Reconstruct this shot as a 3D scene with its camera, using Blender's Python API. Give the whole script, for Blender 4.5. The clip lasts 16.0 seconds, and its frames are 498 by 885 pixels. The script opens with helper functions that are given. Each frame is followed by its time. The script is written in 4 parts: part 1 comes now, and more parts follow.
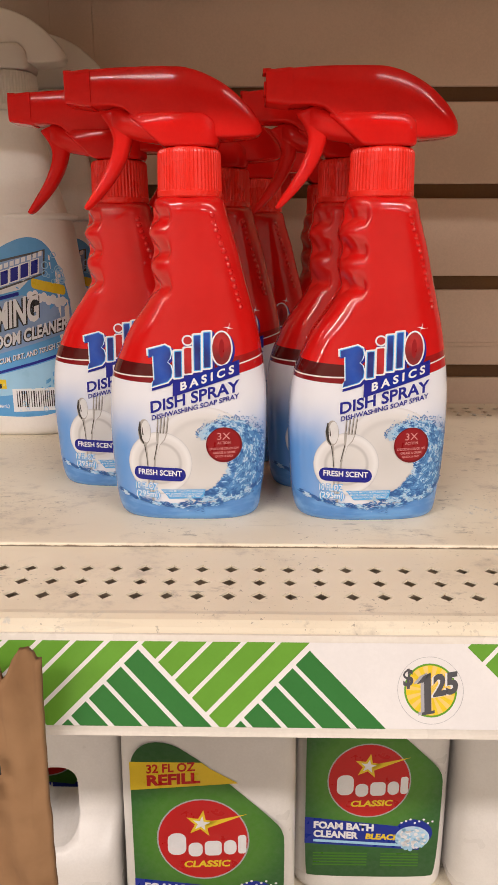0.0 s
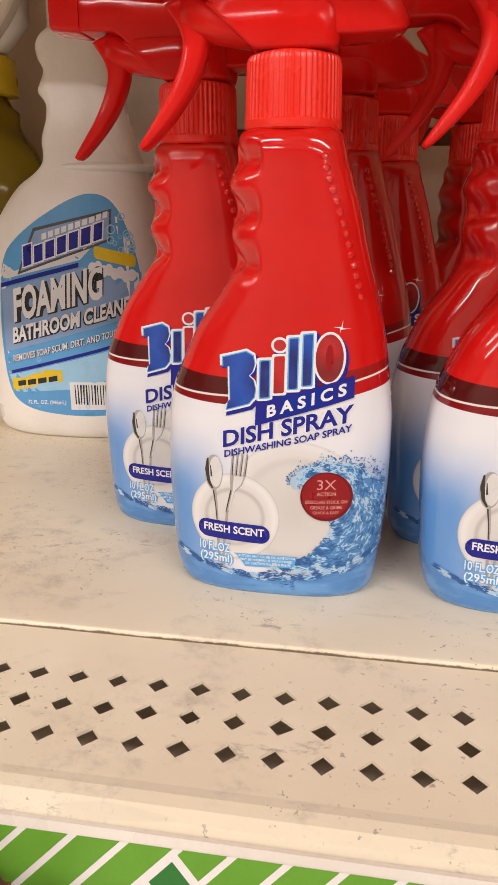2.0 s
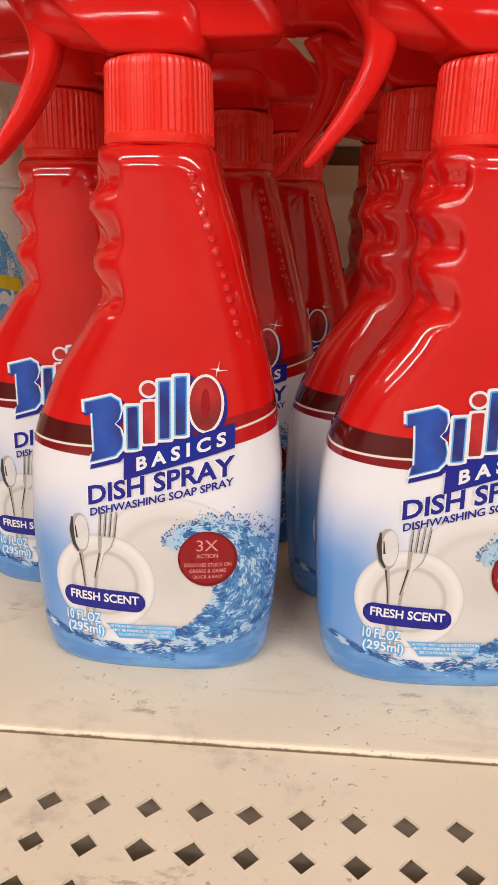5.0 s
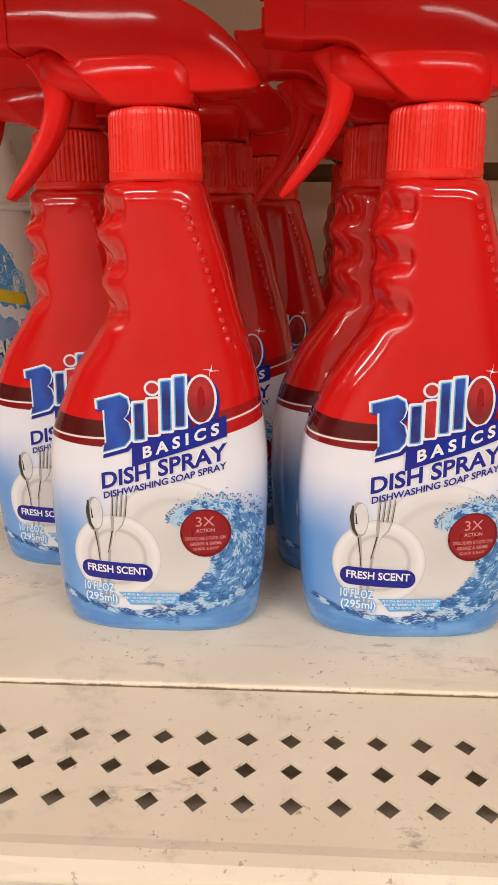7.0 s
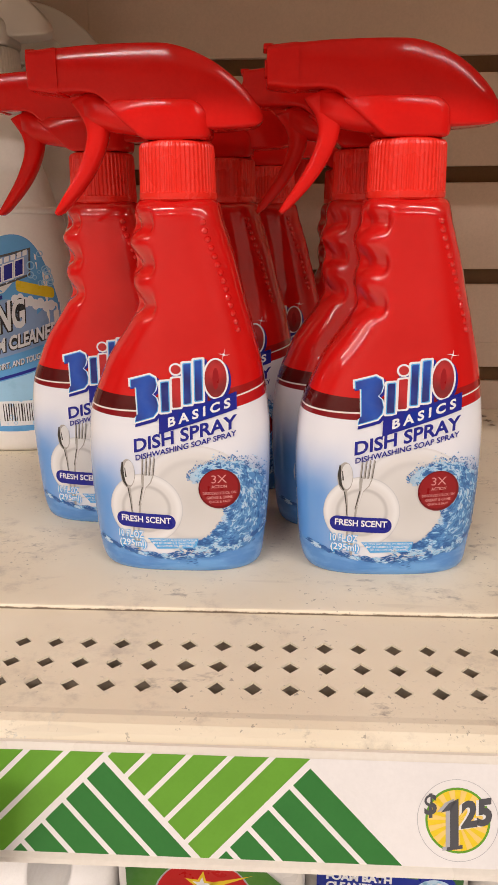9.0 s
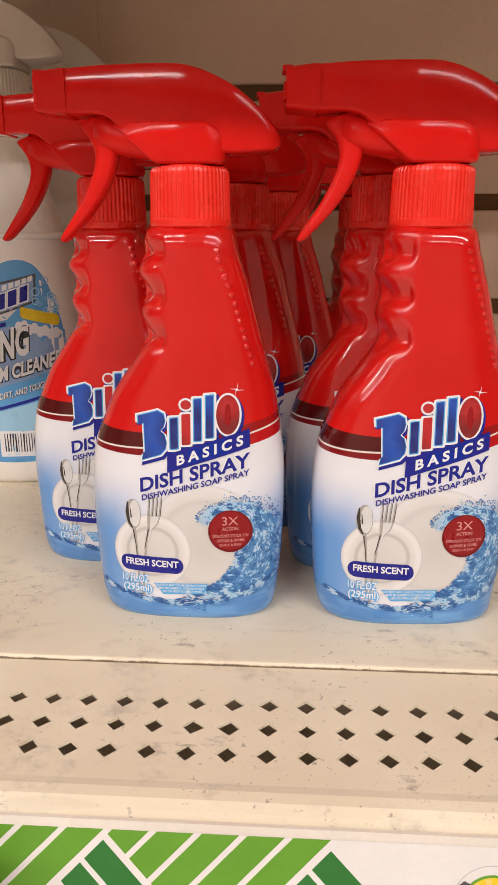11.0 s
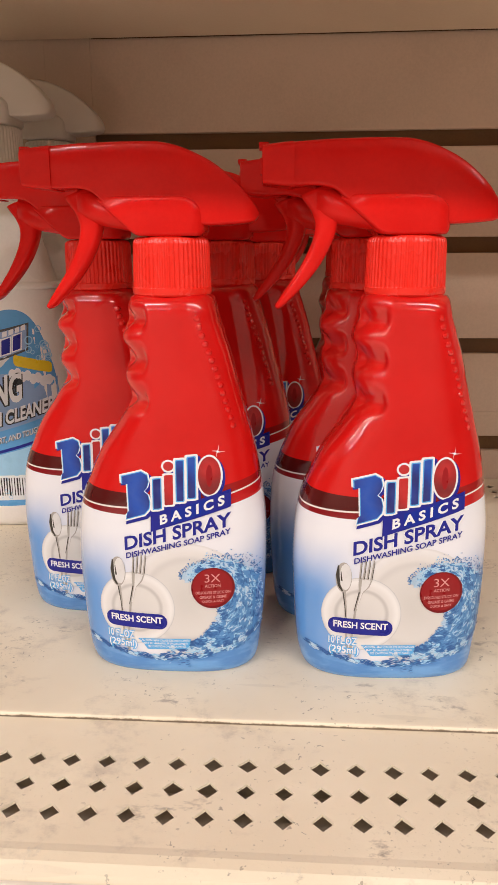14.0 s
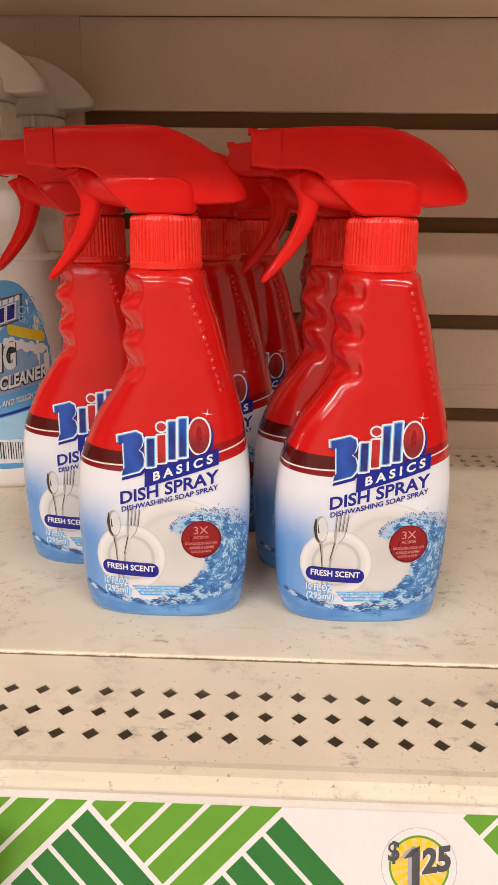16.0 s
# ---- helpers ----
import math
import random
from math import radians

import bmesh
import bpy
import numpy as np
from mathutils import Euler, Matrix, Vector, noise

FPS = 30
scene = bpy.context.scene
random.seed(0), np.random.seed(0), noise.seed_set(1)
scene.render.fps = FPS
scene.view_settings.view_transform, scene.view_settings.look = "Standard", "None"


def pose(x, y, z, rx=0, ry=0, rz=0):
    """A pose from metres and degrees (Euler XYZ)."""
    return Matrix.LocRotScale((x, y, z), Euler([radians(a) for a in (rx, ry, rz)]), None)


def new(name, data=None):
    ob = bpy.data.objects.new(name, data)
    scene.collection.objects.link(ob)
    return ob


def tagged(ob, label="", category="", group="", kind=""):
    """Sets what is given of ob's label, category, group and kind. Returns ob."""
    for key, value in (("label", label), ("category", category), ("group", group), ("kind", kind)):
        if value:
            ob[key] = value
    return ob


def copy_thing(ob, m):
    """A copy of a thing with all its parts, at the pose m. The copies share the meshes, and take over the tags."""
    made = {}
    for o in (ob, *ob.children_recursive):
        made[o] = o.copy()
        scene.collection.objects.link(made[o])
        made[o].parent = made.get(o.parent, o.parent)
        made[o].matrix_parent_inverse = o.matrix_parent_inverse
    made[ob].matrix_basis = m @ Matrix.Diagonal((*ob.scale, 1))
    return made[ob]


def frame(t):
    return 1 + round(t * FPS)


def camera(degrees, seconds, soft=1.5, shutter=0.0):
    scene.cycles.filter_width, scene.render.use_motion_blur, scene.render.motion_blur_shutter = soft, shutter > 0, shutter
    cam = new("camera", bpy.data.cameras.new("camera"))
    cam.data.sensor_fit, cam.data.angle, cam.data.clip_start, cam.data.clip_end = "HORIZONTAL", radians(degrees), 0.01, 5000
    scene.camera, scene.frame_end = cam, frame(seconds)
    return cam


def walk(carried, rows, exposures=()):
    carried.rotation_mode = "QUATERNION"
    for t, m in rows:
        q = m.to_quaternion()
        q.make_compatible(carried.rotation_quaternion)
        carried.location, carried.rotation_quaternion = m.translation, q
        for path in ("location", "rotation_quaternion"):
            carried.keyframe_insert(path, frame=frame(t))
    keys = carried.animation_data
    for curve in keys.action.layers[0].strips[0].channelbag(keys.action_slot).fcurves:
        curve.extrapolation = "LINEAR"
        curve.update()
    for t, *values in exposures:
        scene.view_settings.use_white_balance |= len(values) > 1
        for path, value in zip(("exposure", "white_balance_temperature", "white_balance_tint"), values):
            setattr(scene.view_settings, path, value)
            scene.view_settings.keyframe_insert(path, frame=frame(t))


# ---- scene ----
cam = camera(37.5, 16.0)
METRES, EYE, TILT, LEAN, TURN = 0.47, 1.2375, -15.2, 0.0, 1.0
ROWS = [
    (0.0, 0.0, 0.0, 0.0, 0.0, 0.0, 0.0),
    (0.5, -0.008, 0.0115, 0.0012, 0.38, -0.43, -0.04),
    (1.0, -0.0084, 0.0867, 0.0284, 1.71, -1.47, -0.25),
    (1.3, -0.0150, 0.1318, 0.0206, 2.72, -2.62, -0.80),
    (1.5, -0.0143, 0.1587, 0.0124, 3.94, -3.2, -1.56),
    (1.7, -0.0115, 0.1941, 0.0152, 5.39, -3.35, -1.98),
    (2.0, -0.0121, 0.2442, 0.0624, 7.9, -2.85, -2.43),
    (2.2, -0.0200, 0.2700, 0.0842, 8.30, -2.00, -2.20),
    (2.5, -0.0205, 0.2901, 0.1205, 8.34, -1.13, -1.86),
    (2.8, -0.0200, 0.3030, 0.1345, 7.00, 0.04, -1.35),
    (3.0, -0.0142, 0.3235, 0.1327, 6.55, -0.24, -1.29),
    (3.3, -0.0170, 0.3379, 0.1150, 4.50, -0.90, -1.30),
    (3.5, -0.0134, 0.3487, 0.0972, 4.0, -1.55, -1.8),
    (4.0, 0.0055, 0.3446, 0.0858, 3.54, -2.0, -2.08),
    (6.5, 0.0295, 0.2516, 0.0903, 2.55, -0.76, -0.87),
    (7.0, 0.0279, 0.2329, 0.0782, 2.29, -1.18, -0.36),
    (7.5, 0.031, 0.1883, 0.0662, 2.01, -2.07, -0.2),
    (8.0, 0.0321, 0.1188, 0.0623, 2.09, -2.6, 0.03),
    (10.5, 0.0112, 0.1109, 0.0693, 2.1, -1.01, -0.69),
    (11.0, 0.015, 0.1513, 0.0807, 2.39, -0.51, -0.7),
    (11.5, 0.0245, 0.1788, 0.1141, 3.04, -0.3, -0.68),
    (12.0, 0.0198, 0.1857, 0.1239, 3.78, -0.2, -0.58),
    (12.5, 0.0261, 0.183, 0.1273, 4.13, -0.15, -0.39),
    (13.0, 0.0275, 0.1748, 0.1249, 3.97, 0.1, -0.37),
    (13.5, 0.0338, 0.1593, 0.1218, 3.46, 0.41, -0.45),
    (14.0, 0.035, 0.1356, 0.1196, 2.68, 0.68, -0.43),
    (14.5, 0.0454, 0.0997, 0.1257, 1.98, 0.65, -0.43),
    (15.0, 0.0431, 0.0784, 0.1192, 1.67, 0.27, -0.66),
    (15.5, 0.0292, 0.0749, 0.1122, 1.41, -0.49, -0.88),
    (16.0, 0.0288, 0.0773, 0.1067, 0.88, -1.14, -0.96),
]
walk(cam, [(t, pose(0, 0, EYE, TILT, LEAN, TURN) @ pose(METRES * x, METRES * y, METRES * z, 90 + pitch, roll, yaw)) for t, x, y, z, yaw, pitch, roll in ROWS],
     [(0.0, -0.03), (2.0, 0.0), (4.0, 0.05), (8.0, -0.06), (11.5, 0.0), (14.5, 0.08), (16.0, 0.04)])

# ---- light ----
world = bpy.data.worlds.new("store_air")
scene.world = world
world.use_nodes = True
world.node_tree.nodes["Background"].inputs[0].default_value = (1.0, 0.90, 0.84, 1)
world.node_tree.nodes["Background"].inputs[1].default_value = 0.02


def tube_lamp(x, y, z, length, width, watts):
    data = bpy.data.lights.new("tube_light", "AREA")
    data.shape, data.size, data.size_y, data.energy, data.color = "RECTANGLE", length, width, watts, (1.0, 0.885, 0.825)
    ob = new("tube_light", data)
    ob.matrix_world = Matrix.Translation((x, y, z))
    return ob


LAMPS = [(-2.2, -1.58, 2.93, 3.6, 0.16, 94.0), (2.4, -1.58, 2.93, 3.6, 0.16, 91.0), (-3.0, -4.10, 2.93, 4.6, 0.16, 130.0), (3.2, -4.10, 2.93, 4.4, 0.16, 76.0)]
for lamp in LAMPS:
    tube_lamp(*lamp)


# ---- materials ----
def tree_of(name, rough=0.5, metal=0.0, coat=0.0, ior=1.5):
    m = bpy.data.materials.new(name)
    m.use_nodes = True
    nt = m.node_tree
    b = nt.nodes["Principled BSDF"]
    b.inputs["Roughness"].default_value = rough
    b.inputs["Metallic"].default_value = metal
    b.inputs["Coat Weight"].default_value = coat
    b.inputs["Coat Roughness"].default_value = 0.03
    b.inputs["IOR"].default_value = ior
    return m, nt, b


def math_node(nt, op, a, b=None, clamp=False):
    n = nt.nodes.new("ShaderNodeMath")
    n.operation, n.use_clamp = op, clamp
    for i, v in enumerate((a, b)):
        if v is None:
            continue
        if isinstance(v, (int, float)):
            n.inputs[i].default_value = v
        else:
            nt.links.new(v, n.inputs[i])
    return n.outputs[0]


def ramp(nt, value, lo, hi):
    n = nt.nodes.new("ShaderNodeMapRange")
    n.interpolation_type = "SMOOTHSTEP"
    nt.links.new(value, n.inputs["Value"])
    n.inputs["From Min"].default_value, n.inputs["From Max"].default_value = lo, hi
    return n.outputs[0]


def mix(nt, fac, a, b):
    n = nt.nodes.new("ShaderNodeMix")
    n.data_type = "RGBA"
    for i, v in ((0, fac), (6, a), (7, b)):
        if isinstance(v, (int, float)):
            n.inputs[i].default_value = v
        elif isinstance(v, tuple):
            n.inputs[i].default_value = (*v, 1)
        else:
            nt.links.new(v, n.inputs[i])
    return n.outputs[2]


def noise_of(nt, scale, detail=3.0, stretch=(1, 1, 1), rough=0.55):
    co = nt.nodes.new("ShaderNodeTexCoord")
    mp = nt.nodes.new("ShaderNodeMapping")
    mp.inputs["Scale"].default_value = stretch
    n = nt.nodes.new("ShaderNodeTexNoise")
    n.inputs["Scale"].default_value, n.inputs["Detail"].default_value = scale, detail
    n.inputs["Roughness"].default_value = rough
    nt.links.new(co.outputs["Object"], mp.inputs["Vector"])
    nt.links.new(mp.outputs[0], n.inputs["Vector"])
    return n.outputs["Fac"]


def bump(nt, b, height, strength, distance):
    n = nt.nodes.new("ShaderNodeBump")
    n.inputs["Strength"].default_value, n.inputs["Distance"].default_value = strength, distance
    nt.links.new(height, n.inputs["Height"])
    nt.links.new(n.outputs[0], b.inputs["Normal"])


def varied(name, low, high, rough=0.5, scale=60.0, metal=0.0, coat=0.0, fine=600.0, relief=0.0003, stretch=(1, 1, 1)):
    """Paint, plastic or print that varies softly between two tones, with fine grain."""
    m, nt, b = tree_of(name, rough, metal, coat)
    big, small = noise_of(nt, scale, 3, stretch), noise_of(nt, fine, 2, stretch)
    f = math_node(nt, "ADD", math_node(nt, "MULTIPLY", big, 0.7), math_node(nt, "MULTIPLY", small, 0.3))
    nt.links.new(mix(nt, ramp(nt, f, 0.35, 0.65), low, high), b.inputs["Base Color"])
    nt.links.new(ramp_to(nt, big, rough * 0.85, min(1.0, rough * 1.2)), b.inputs["Roughness"])
    if relief:
        bump(nt, b, small, 0.25, relief)
    return m


def ramp_to(nt, value, lo, hi):
    n = nt.nodes.new("ShaderNodeMapRange")
    nt.links.new(value, n.inputs["Value"])
    n.inputs["From Min"].default_value, n.inputs["From Max"].default_value = 0.3, 0.7
    n.inputs["To Min"].default_value, n.inputs["To Max"].default_value = lo, hi
    return n.outputs[0]


def ink(name, colour, rough=0.3):
    lo = tuple(c * 0.94 for c in colour)
    m = varied(name, lo, colour, rough, 90.0, 0.0, 0.0, 900.0, 0.0)
    m.node_tree.nodes["Principled BSDF"].inputs["Specular IOR Level"].default_value = 0.3
    return m


def shelf_paint():
    m, nt, b = tree_of("almond_shelf_paint", 0.42)
    soft = noise_of(nt, 14.0, 4)
    base = mix(nt, ramp(nt, soft, 0.35, 0.7), (0.80, 0.72, 0.57), (0.88, 0.81, 0.66))
    smear = ramp(nt, noise_of(nt, 36.0, 7, (1, 1.1, 1), 0.72), 0.52, 0.74)
    base = mix(nt, math_node(nt, "MULTIPLY", smear, 0.65), base, (0.45, 0.40, 0.34))
    speck = ramp(nt, noise_of(nt, 420.0, 3, (1, 1, 1), 0.6), 0.64, 0.69)
    patch = ramp(nt, noise_of(nt, 26.0, 3), 0.47, 0.62)
    base = mix(nt, math_node(nt, "MULTIPLY", math_node(nt, "MULTIPLY", speck, patch), 0.5), base, (0.10, 0.085, 0.07))
    scuffs = ramp(nt, noise_of(nt, 150.0, 5, (0.5, 1.0, 1), 0.7), 0.56, 0.70)
    worn = ramp(nt, noise_of(nt, 19.0, 2, (1, 1.3, 1)), 0.50, 0.66)
    base = mix(nt, math_node(nt, "MULTIPLY", math_node(nt, "MULTIPLY", scuffs, worn), 0.7), base, (0.27, 0.235, 0.20))
    co = nt.nodes.new("ShaderNodeTexCoord")
    xyz = nt.nodes.new("ShaderNodeSeparateXYZ")
    nt.links.new(co.outputs["Object"], xyz.inputs[0])
    near = math_node(nt, "SUBTRACT", 1.0, ramp(nt, math_node(nt, "ABSOLUTE", math_node(nt, "SUBTRACT", xyz.outputs[1], 0.3249)), 0.0001, 0.0006))
    chipped = math_node(nt, "ADD", xyz.outputs[2], math_node(nt, "MULTIPLY", noise_of(nt, 140.0, 5, (1, 0.3, 0.3), 0.7), 0.0024))
    foot_line = math_node(nt, "SUBTRACT", 1.0, ramp(nt, chipped, STRIP_Z + 0.0014, STRIP_Z + 0.0020))
    base = mix(nt, math_node(nt, "MULTIPLY", near, math_node(nt, "MULTIPLY", foot_line, 0.85)), base, (0.10, 0.062, 0.032))
    blue_rub = math_node(nt, "MULTIPLY", ramp(nt, noise_of(nt, 210.0, 4, (1, 0.6, 1), 0.65), 0.55, 0.68), ramp(nt, noise_of(nt, 11.0, 2), 0.60, 0.70))
    base = mix(nt, math_node(nt, "MULTIPLY", blue_rub, 0.55), base, (0.22, 0.33, 0.46))
    grit = math_node(nt, "MULTIPLY", ramp(nt, noise_of(nt, 640.0, 2, (1, 1, 1), 0.5), 0.63, 0.68), ramp(nt, noise_of(nt, 9.0, 3), 0.50, 0.66))
    base = mix(nt, math_node(nt, "MULTIPLY", grit, 0.32), base, (0.16, 0.125, 0.095))
    scratch = ramp(nt, noise_of(nt, 90.0, 2, (0.12, 1.0, 1.0), 0.5), 0.70, 0.73)
    base = mix(nt, math_node(nt, "MULTIPLY", scratch, 0.12), base, (0.35, 0.30, 0.25))
    nt.links.new(base, b.inputs["Base Color"])
    nt.links.new(ramp_to(nt, soft, 0.36, 0.55), b.inputs["Roughness"])
    bump(nt, b, noise_of(nt, 900.0, 2), 0.12, 0.0003)
    return m


def sleeve_print():
    """The printed sleeve: red above, a dark band with a pale line, white below that goes to blue at the foot and the side."""
    m, nt, b = tree_of("printed_sleeve", 0.045, 0.0, 0.6, 1.46)
    co = nt.nodes.new("ShaderNodeTexCoord")
    xyz = nt.nodes.new("ShaderNodeSeparateXYZ")
    nt.links.new(co.outputs["Object"], xyz.inputs[0])
    x = math_node(nt, "MULTIPLY", xyz.outputs[0], 1000.0)
    y = math_node(nt, "MULTIPLY", xyz.outputs[1], 1000.0)
    z = math_node(nt, "MULTIPLY", xyz.outputs[2], 1000.0)
    xx = math_node(nt, "MULTIPLY", x, x)
    line = math_node(nt, "ADD", math_node(nt, "ADD", math_node(nt, "MULTIPLY", x, 0.128), 76.0), math_node(nt, "MULTIPLY", xx, 0.003))
    above = math_node(nt, "SUBTRACT", z, line)
    dark_top = math_node(nt, "ADD", math_node(nt, "MULTIPLY", x, -0.05), 5.3)
    red_low = math_node(nt, "ADD", math_node(nt, "MULTIPLY", x, -0.036), -3.8)
    wobble = noise_of(nt, 55.0, 4, (1, 1, 0.7))
    wob = math_node(nt, "MULTIPLY", math_node(nt, "SUBTRACT", wobble, 0.5), 9.0)
    # white to blue
    foot = math_node(nt, "ADD", math_node(nt, "MULTIPLY", math_node(nt, "POWER", math_node(nt, "ABSOLUTE", math_node(nt, "ADD", x, 6.0)), 2.0), 0.0065), 7.5)
    depth = math_node(nt, "SUBTRACT", z, math_node(nt, "ADD", foot, math_node(nt, "MULTIPLY", wob, 0.35)))
    side = math_node(nt, "ADD", math_node(nt, "MULTIPLY", x, -1.0), wob)
    side_l = ramp(nt, side, 11.0, 35.0)
    side_r = ramp(nt, math_node(nt, "ADD", x, wob), 17.0, 38.0)
    low = math_node(nt, "SUBTRACT", 1.0, ramp(nt, math_node(nt, "ADD", z, wob), 36.0, 68.0))
    back = ramp(nt, y, -4.0, 6.0)
    edge = math_node(nt, "MULTIPLY", math_node(nt, "MAXIMUM", math_node(nt, "MAXIMUM", side_l, math_node(nt, "MULTIPLY", side_r, 0.8)), back), low)
    white = mix(nt, edge, (0.80, 0.815, 0.88), (0.12, 0.32, 0.72))
    deep = mix(nt, ramp(nt, noise_of(nt, 160.0, 3, (0.35, 1, 1.4)), 0.35, 0.65), (0.08, 0.25, 0.60), (0.14, 0.36, 0.72))
    white = mix(nt, math_node(nt, "SUBTRACT", 1.0, ramp(nt, depth, -0.4, 0.5)), white, deep)
    red = mix(nt, ramp(nt, noise_of(nt, 40.0, 3), 0.3, 0.7), (0.58, 0.007, 0.006), (0.64, 0.010, 0.009))
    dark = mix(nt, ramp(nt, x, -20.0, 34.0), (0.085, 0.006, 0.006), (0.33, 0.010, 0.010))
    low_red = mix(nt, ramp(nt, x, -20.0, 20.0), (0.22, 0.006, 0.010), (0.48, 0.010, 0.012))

    def over(value, edge_at):
        return ramp(nt, math_node(nt, "SUBTRACT", value, edge_at), -0.12, 0.12)

    colour = mix(nt, over(above, red_low), white, low_red)
    colour = mix(nt, over(above, -0.35), colour, (0.80, 0.74, 0.72))
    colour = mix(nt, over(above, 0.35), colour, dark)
    colour = mix(nt, over(above, dark_top), colour, red)
    nt.links.new(colour, b.inputs["Base Color"])
    bump(nt, b, noise_of(nt, 70.0, 2), 0.04, 0.0004)
    return m


def disc_print(name, cx, cz, radius, bands):
    """Ink whose tone changes with the distance from (cx, cz), in mm; bands: (share of the radius, colour)."""
    m, nt, b = tree_of(name, 0.3)
    b.inputs["Specular IOR Level"].default_value = 0.3
    co = nt.nodes.new("ShaderNodeTexCoord")
    xyz = nt.nodes.new("ShaderNodeSeparateXYZ")
    nt.links.new(co.outputs["Object"], xyz.inputs[0])
    dx = math_node(nt, "SUBTRACT", math_node(nt, "MULTIPLY", xyz.outputs[0], 1000.0 / radius), cx / radius)
    dz = math_node(nt, "SUBTRACT", math_node(nt, "MULTIPLY", xyz.outputs[2], 1000.0 / radius), cz / radius)
    d = math_node(nt, "SQRT", math_node(nt, "ADD", math_node(nt, "MULTIPLY", dx, dx), math_node(nt, "MULTIPLY", dz, dz)))
    colour = bands[0][1]
    for (a, _), (e, tone) in zip(bands, bands[1:]):
        colour = mix(nt, ramp(nt, d, a, e), colour, tone)
    grain = noise_of(nt, 300.0, 2)
    nt.links.new(mix(nt, math_node(nt, "MULTIPLY", grain, 0.08), colour, (0.5, 0.5, 0.5)), b.inputs["Base Color"])
    return m


def glassy(name, colour, rough, transmission, ior=1.45):
    m, nt, b = tree_of(name, rough, 0.0, 0.0, ior)
    f = noise_of(nt, 40.0, 2)
    nt.links.new(mix(nt, f, tuple(c * 0.92 for c in colour), colour), b.inputs["Base Color"])
    b.inputs["Transmission Weight"].default_value = transmission
    return m


def cardboard():
    m, nt, b = tree_of("brown_cardboard", 0.85)
    flute = noise_of(nt, 240.0, 2, (1, 1, 0.05))
    blot = noise_of(nt, 30.0, 5)
    base = mix(nt, ramp(nt, blot, 0.3, 0.7), (0.25, 0.132, 0.058), (0.33, 0.185, 0.088))
    base = mix(nt, math_node(nt, "MULTIPLY", ramp(nt, flute, 0.5, 0.7), 0.25), base, (0.15, 0.08, 0.04))
    nt.links.new(base, b.inputs["Base Color"])
    bump(nt, b, math_node(nt, "ADD", blot, math_node(nt, "MULTIPLY", flute, 0.4)), 0.5, 0.0012)
    return m


DECK, STRIP_Z = 1.0990, 1.0972
SHELF = shelf_paint()
# Darker than the shelf paint: shade inside the perforations, put into the colour.
HOLE_SHADE = varied("hole_shade_tone", (0.40, 0.34, 0.28), (0.48, 0.42, 0.35), 0.55, 30.0)
UNDERSIDE = varied("almond_underside_paint", (0.78, 0.63, 0.47), (0.83, 0.68, 0.52), 0.5, 6.0)
WALL = varied("taupe_slat_panel", (0.63, 0.475, 0.365), (0.71, 0.54, 0.42), 0.55, 9.0)
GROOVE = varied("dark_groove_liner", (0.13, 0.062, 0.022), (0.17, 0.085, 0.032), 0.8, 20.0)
RAIL = varied("clear_label_rail", (0.74, 0.69, 0.62), (0.80, 0.76, 0.69), 0.25, 30.0)
STRIP_WHITE = varied("white_strip_card", (0.77, 0.75, 0.745), (0.81, 0.79, 0.785), 0.22, 30.0, 0, 0.2)
LIGHT_GREEN = ink("light_green_ink", (0.14, 0.35, 0.04), 0.22)
DARK_GREEN = ink("dark_green_ink", (0.04, 0.19, 0.045), 0.22)
SLEEVE = sleeve_print()
CAP_RED = varied("red_ribbed_plastic", (0.84, 0.026, 0.015), (0.88, 0.032, 0.018), 0.28, 50.0)
HEAD_RED = varied("red_glossy_plastic", (0.64, 0.010, 0.008), (0.70, 0.013, 0.010), 0.06, 40.0, 0, 0.0, 600.0, 0.0)
HEAD_RED.node_tree.nodes["Principled BSDF"].inputs["Specular IOR Level"].default_value = 0.2
WHITE_INK = ink("white_ink", (0.82, 0.83, 0.87))
NAVY_INK = ink("navy_ink", (0.016, 0.020, 0.27))
BLUE_INK = ink("blue_ink", (0.005, 0.024, 0.30))
SKY_INK = ink("sky_blue_ink", (0.11, 0.42, 0.82))
PALE_BLUE_INK = ink("pale_blue_ink", (0.36, 0.64, 0.88))
MID_BLUE_INK = ink("mid_blue_ink", (0.05, 0.17, 0.44))
WAVE_INK = ink("wave_blue_ink", (0.10, 0.28, 0.60))
FOAM_INK = ink("foam_blue_ink", (0.50, 0.68, 0.86))
DEEP_BLUE_INK = ink("deep_blue_ink", (0.04, 0.13, 0.38))
DARK_RED_INK = ink("dark_red_ink", (0.32, 0.010, 0.014))
BADGE_RED_INK = ink("badge_red_ink", (0.28, 0.010, 0.014))
BADGE_RIM_INK = ink("badge_rim_ink", (0.17, 0.006, 0.010))
PLATE_LIGHT_INK = ink("plate_light_ink", (0.71, 0.71, 0.72))
STEEL_INK = ink("cutlery_grey_ink", (0.42, 0.40, 0.38))
STEEL_DARK_INK = ink("cutlery_dark_ink", (0.05, 0.045, 0.04))
BLACK_INK = ink("black_ink", (0.03, 0.03, 0.035))
YELLOW_INK = ink("yellow_ink", (0.80, 0.58, 0.03))
GOLD_INK = ink("gold_ink", (0.85, 0.60, 0.18))
GREY_INK = ink("grey_ink", (0.42, 0.42, 0.44))
CHARCOAL_INK = ink("charcoal_ink", (0.09, 0.09, 0.10))
LIME_INK = ink("lime_green_ink", (0.055, 0.20, 0.012))
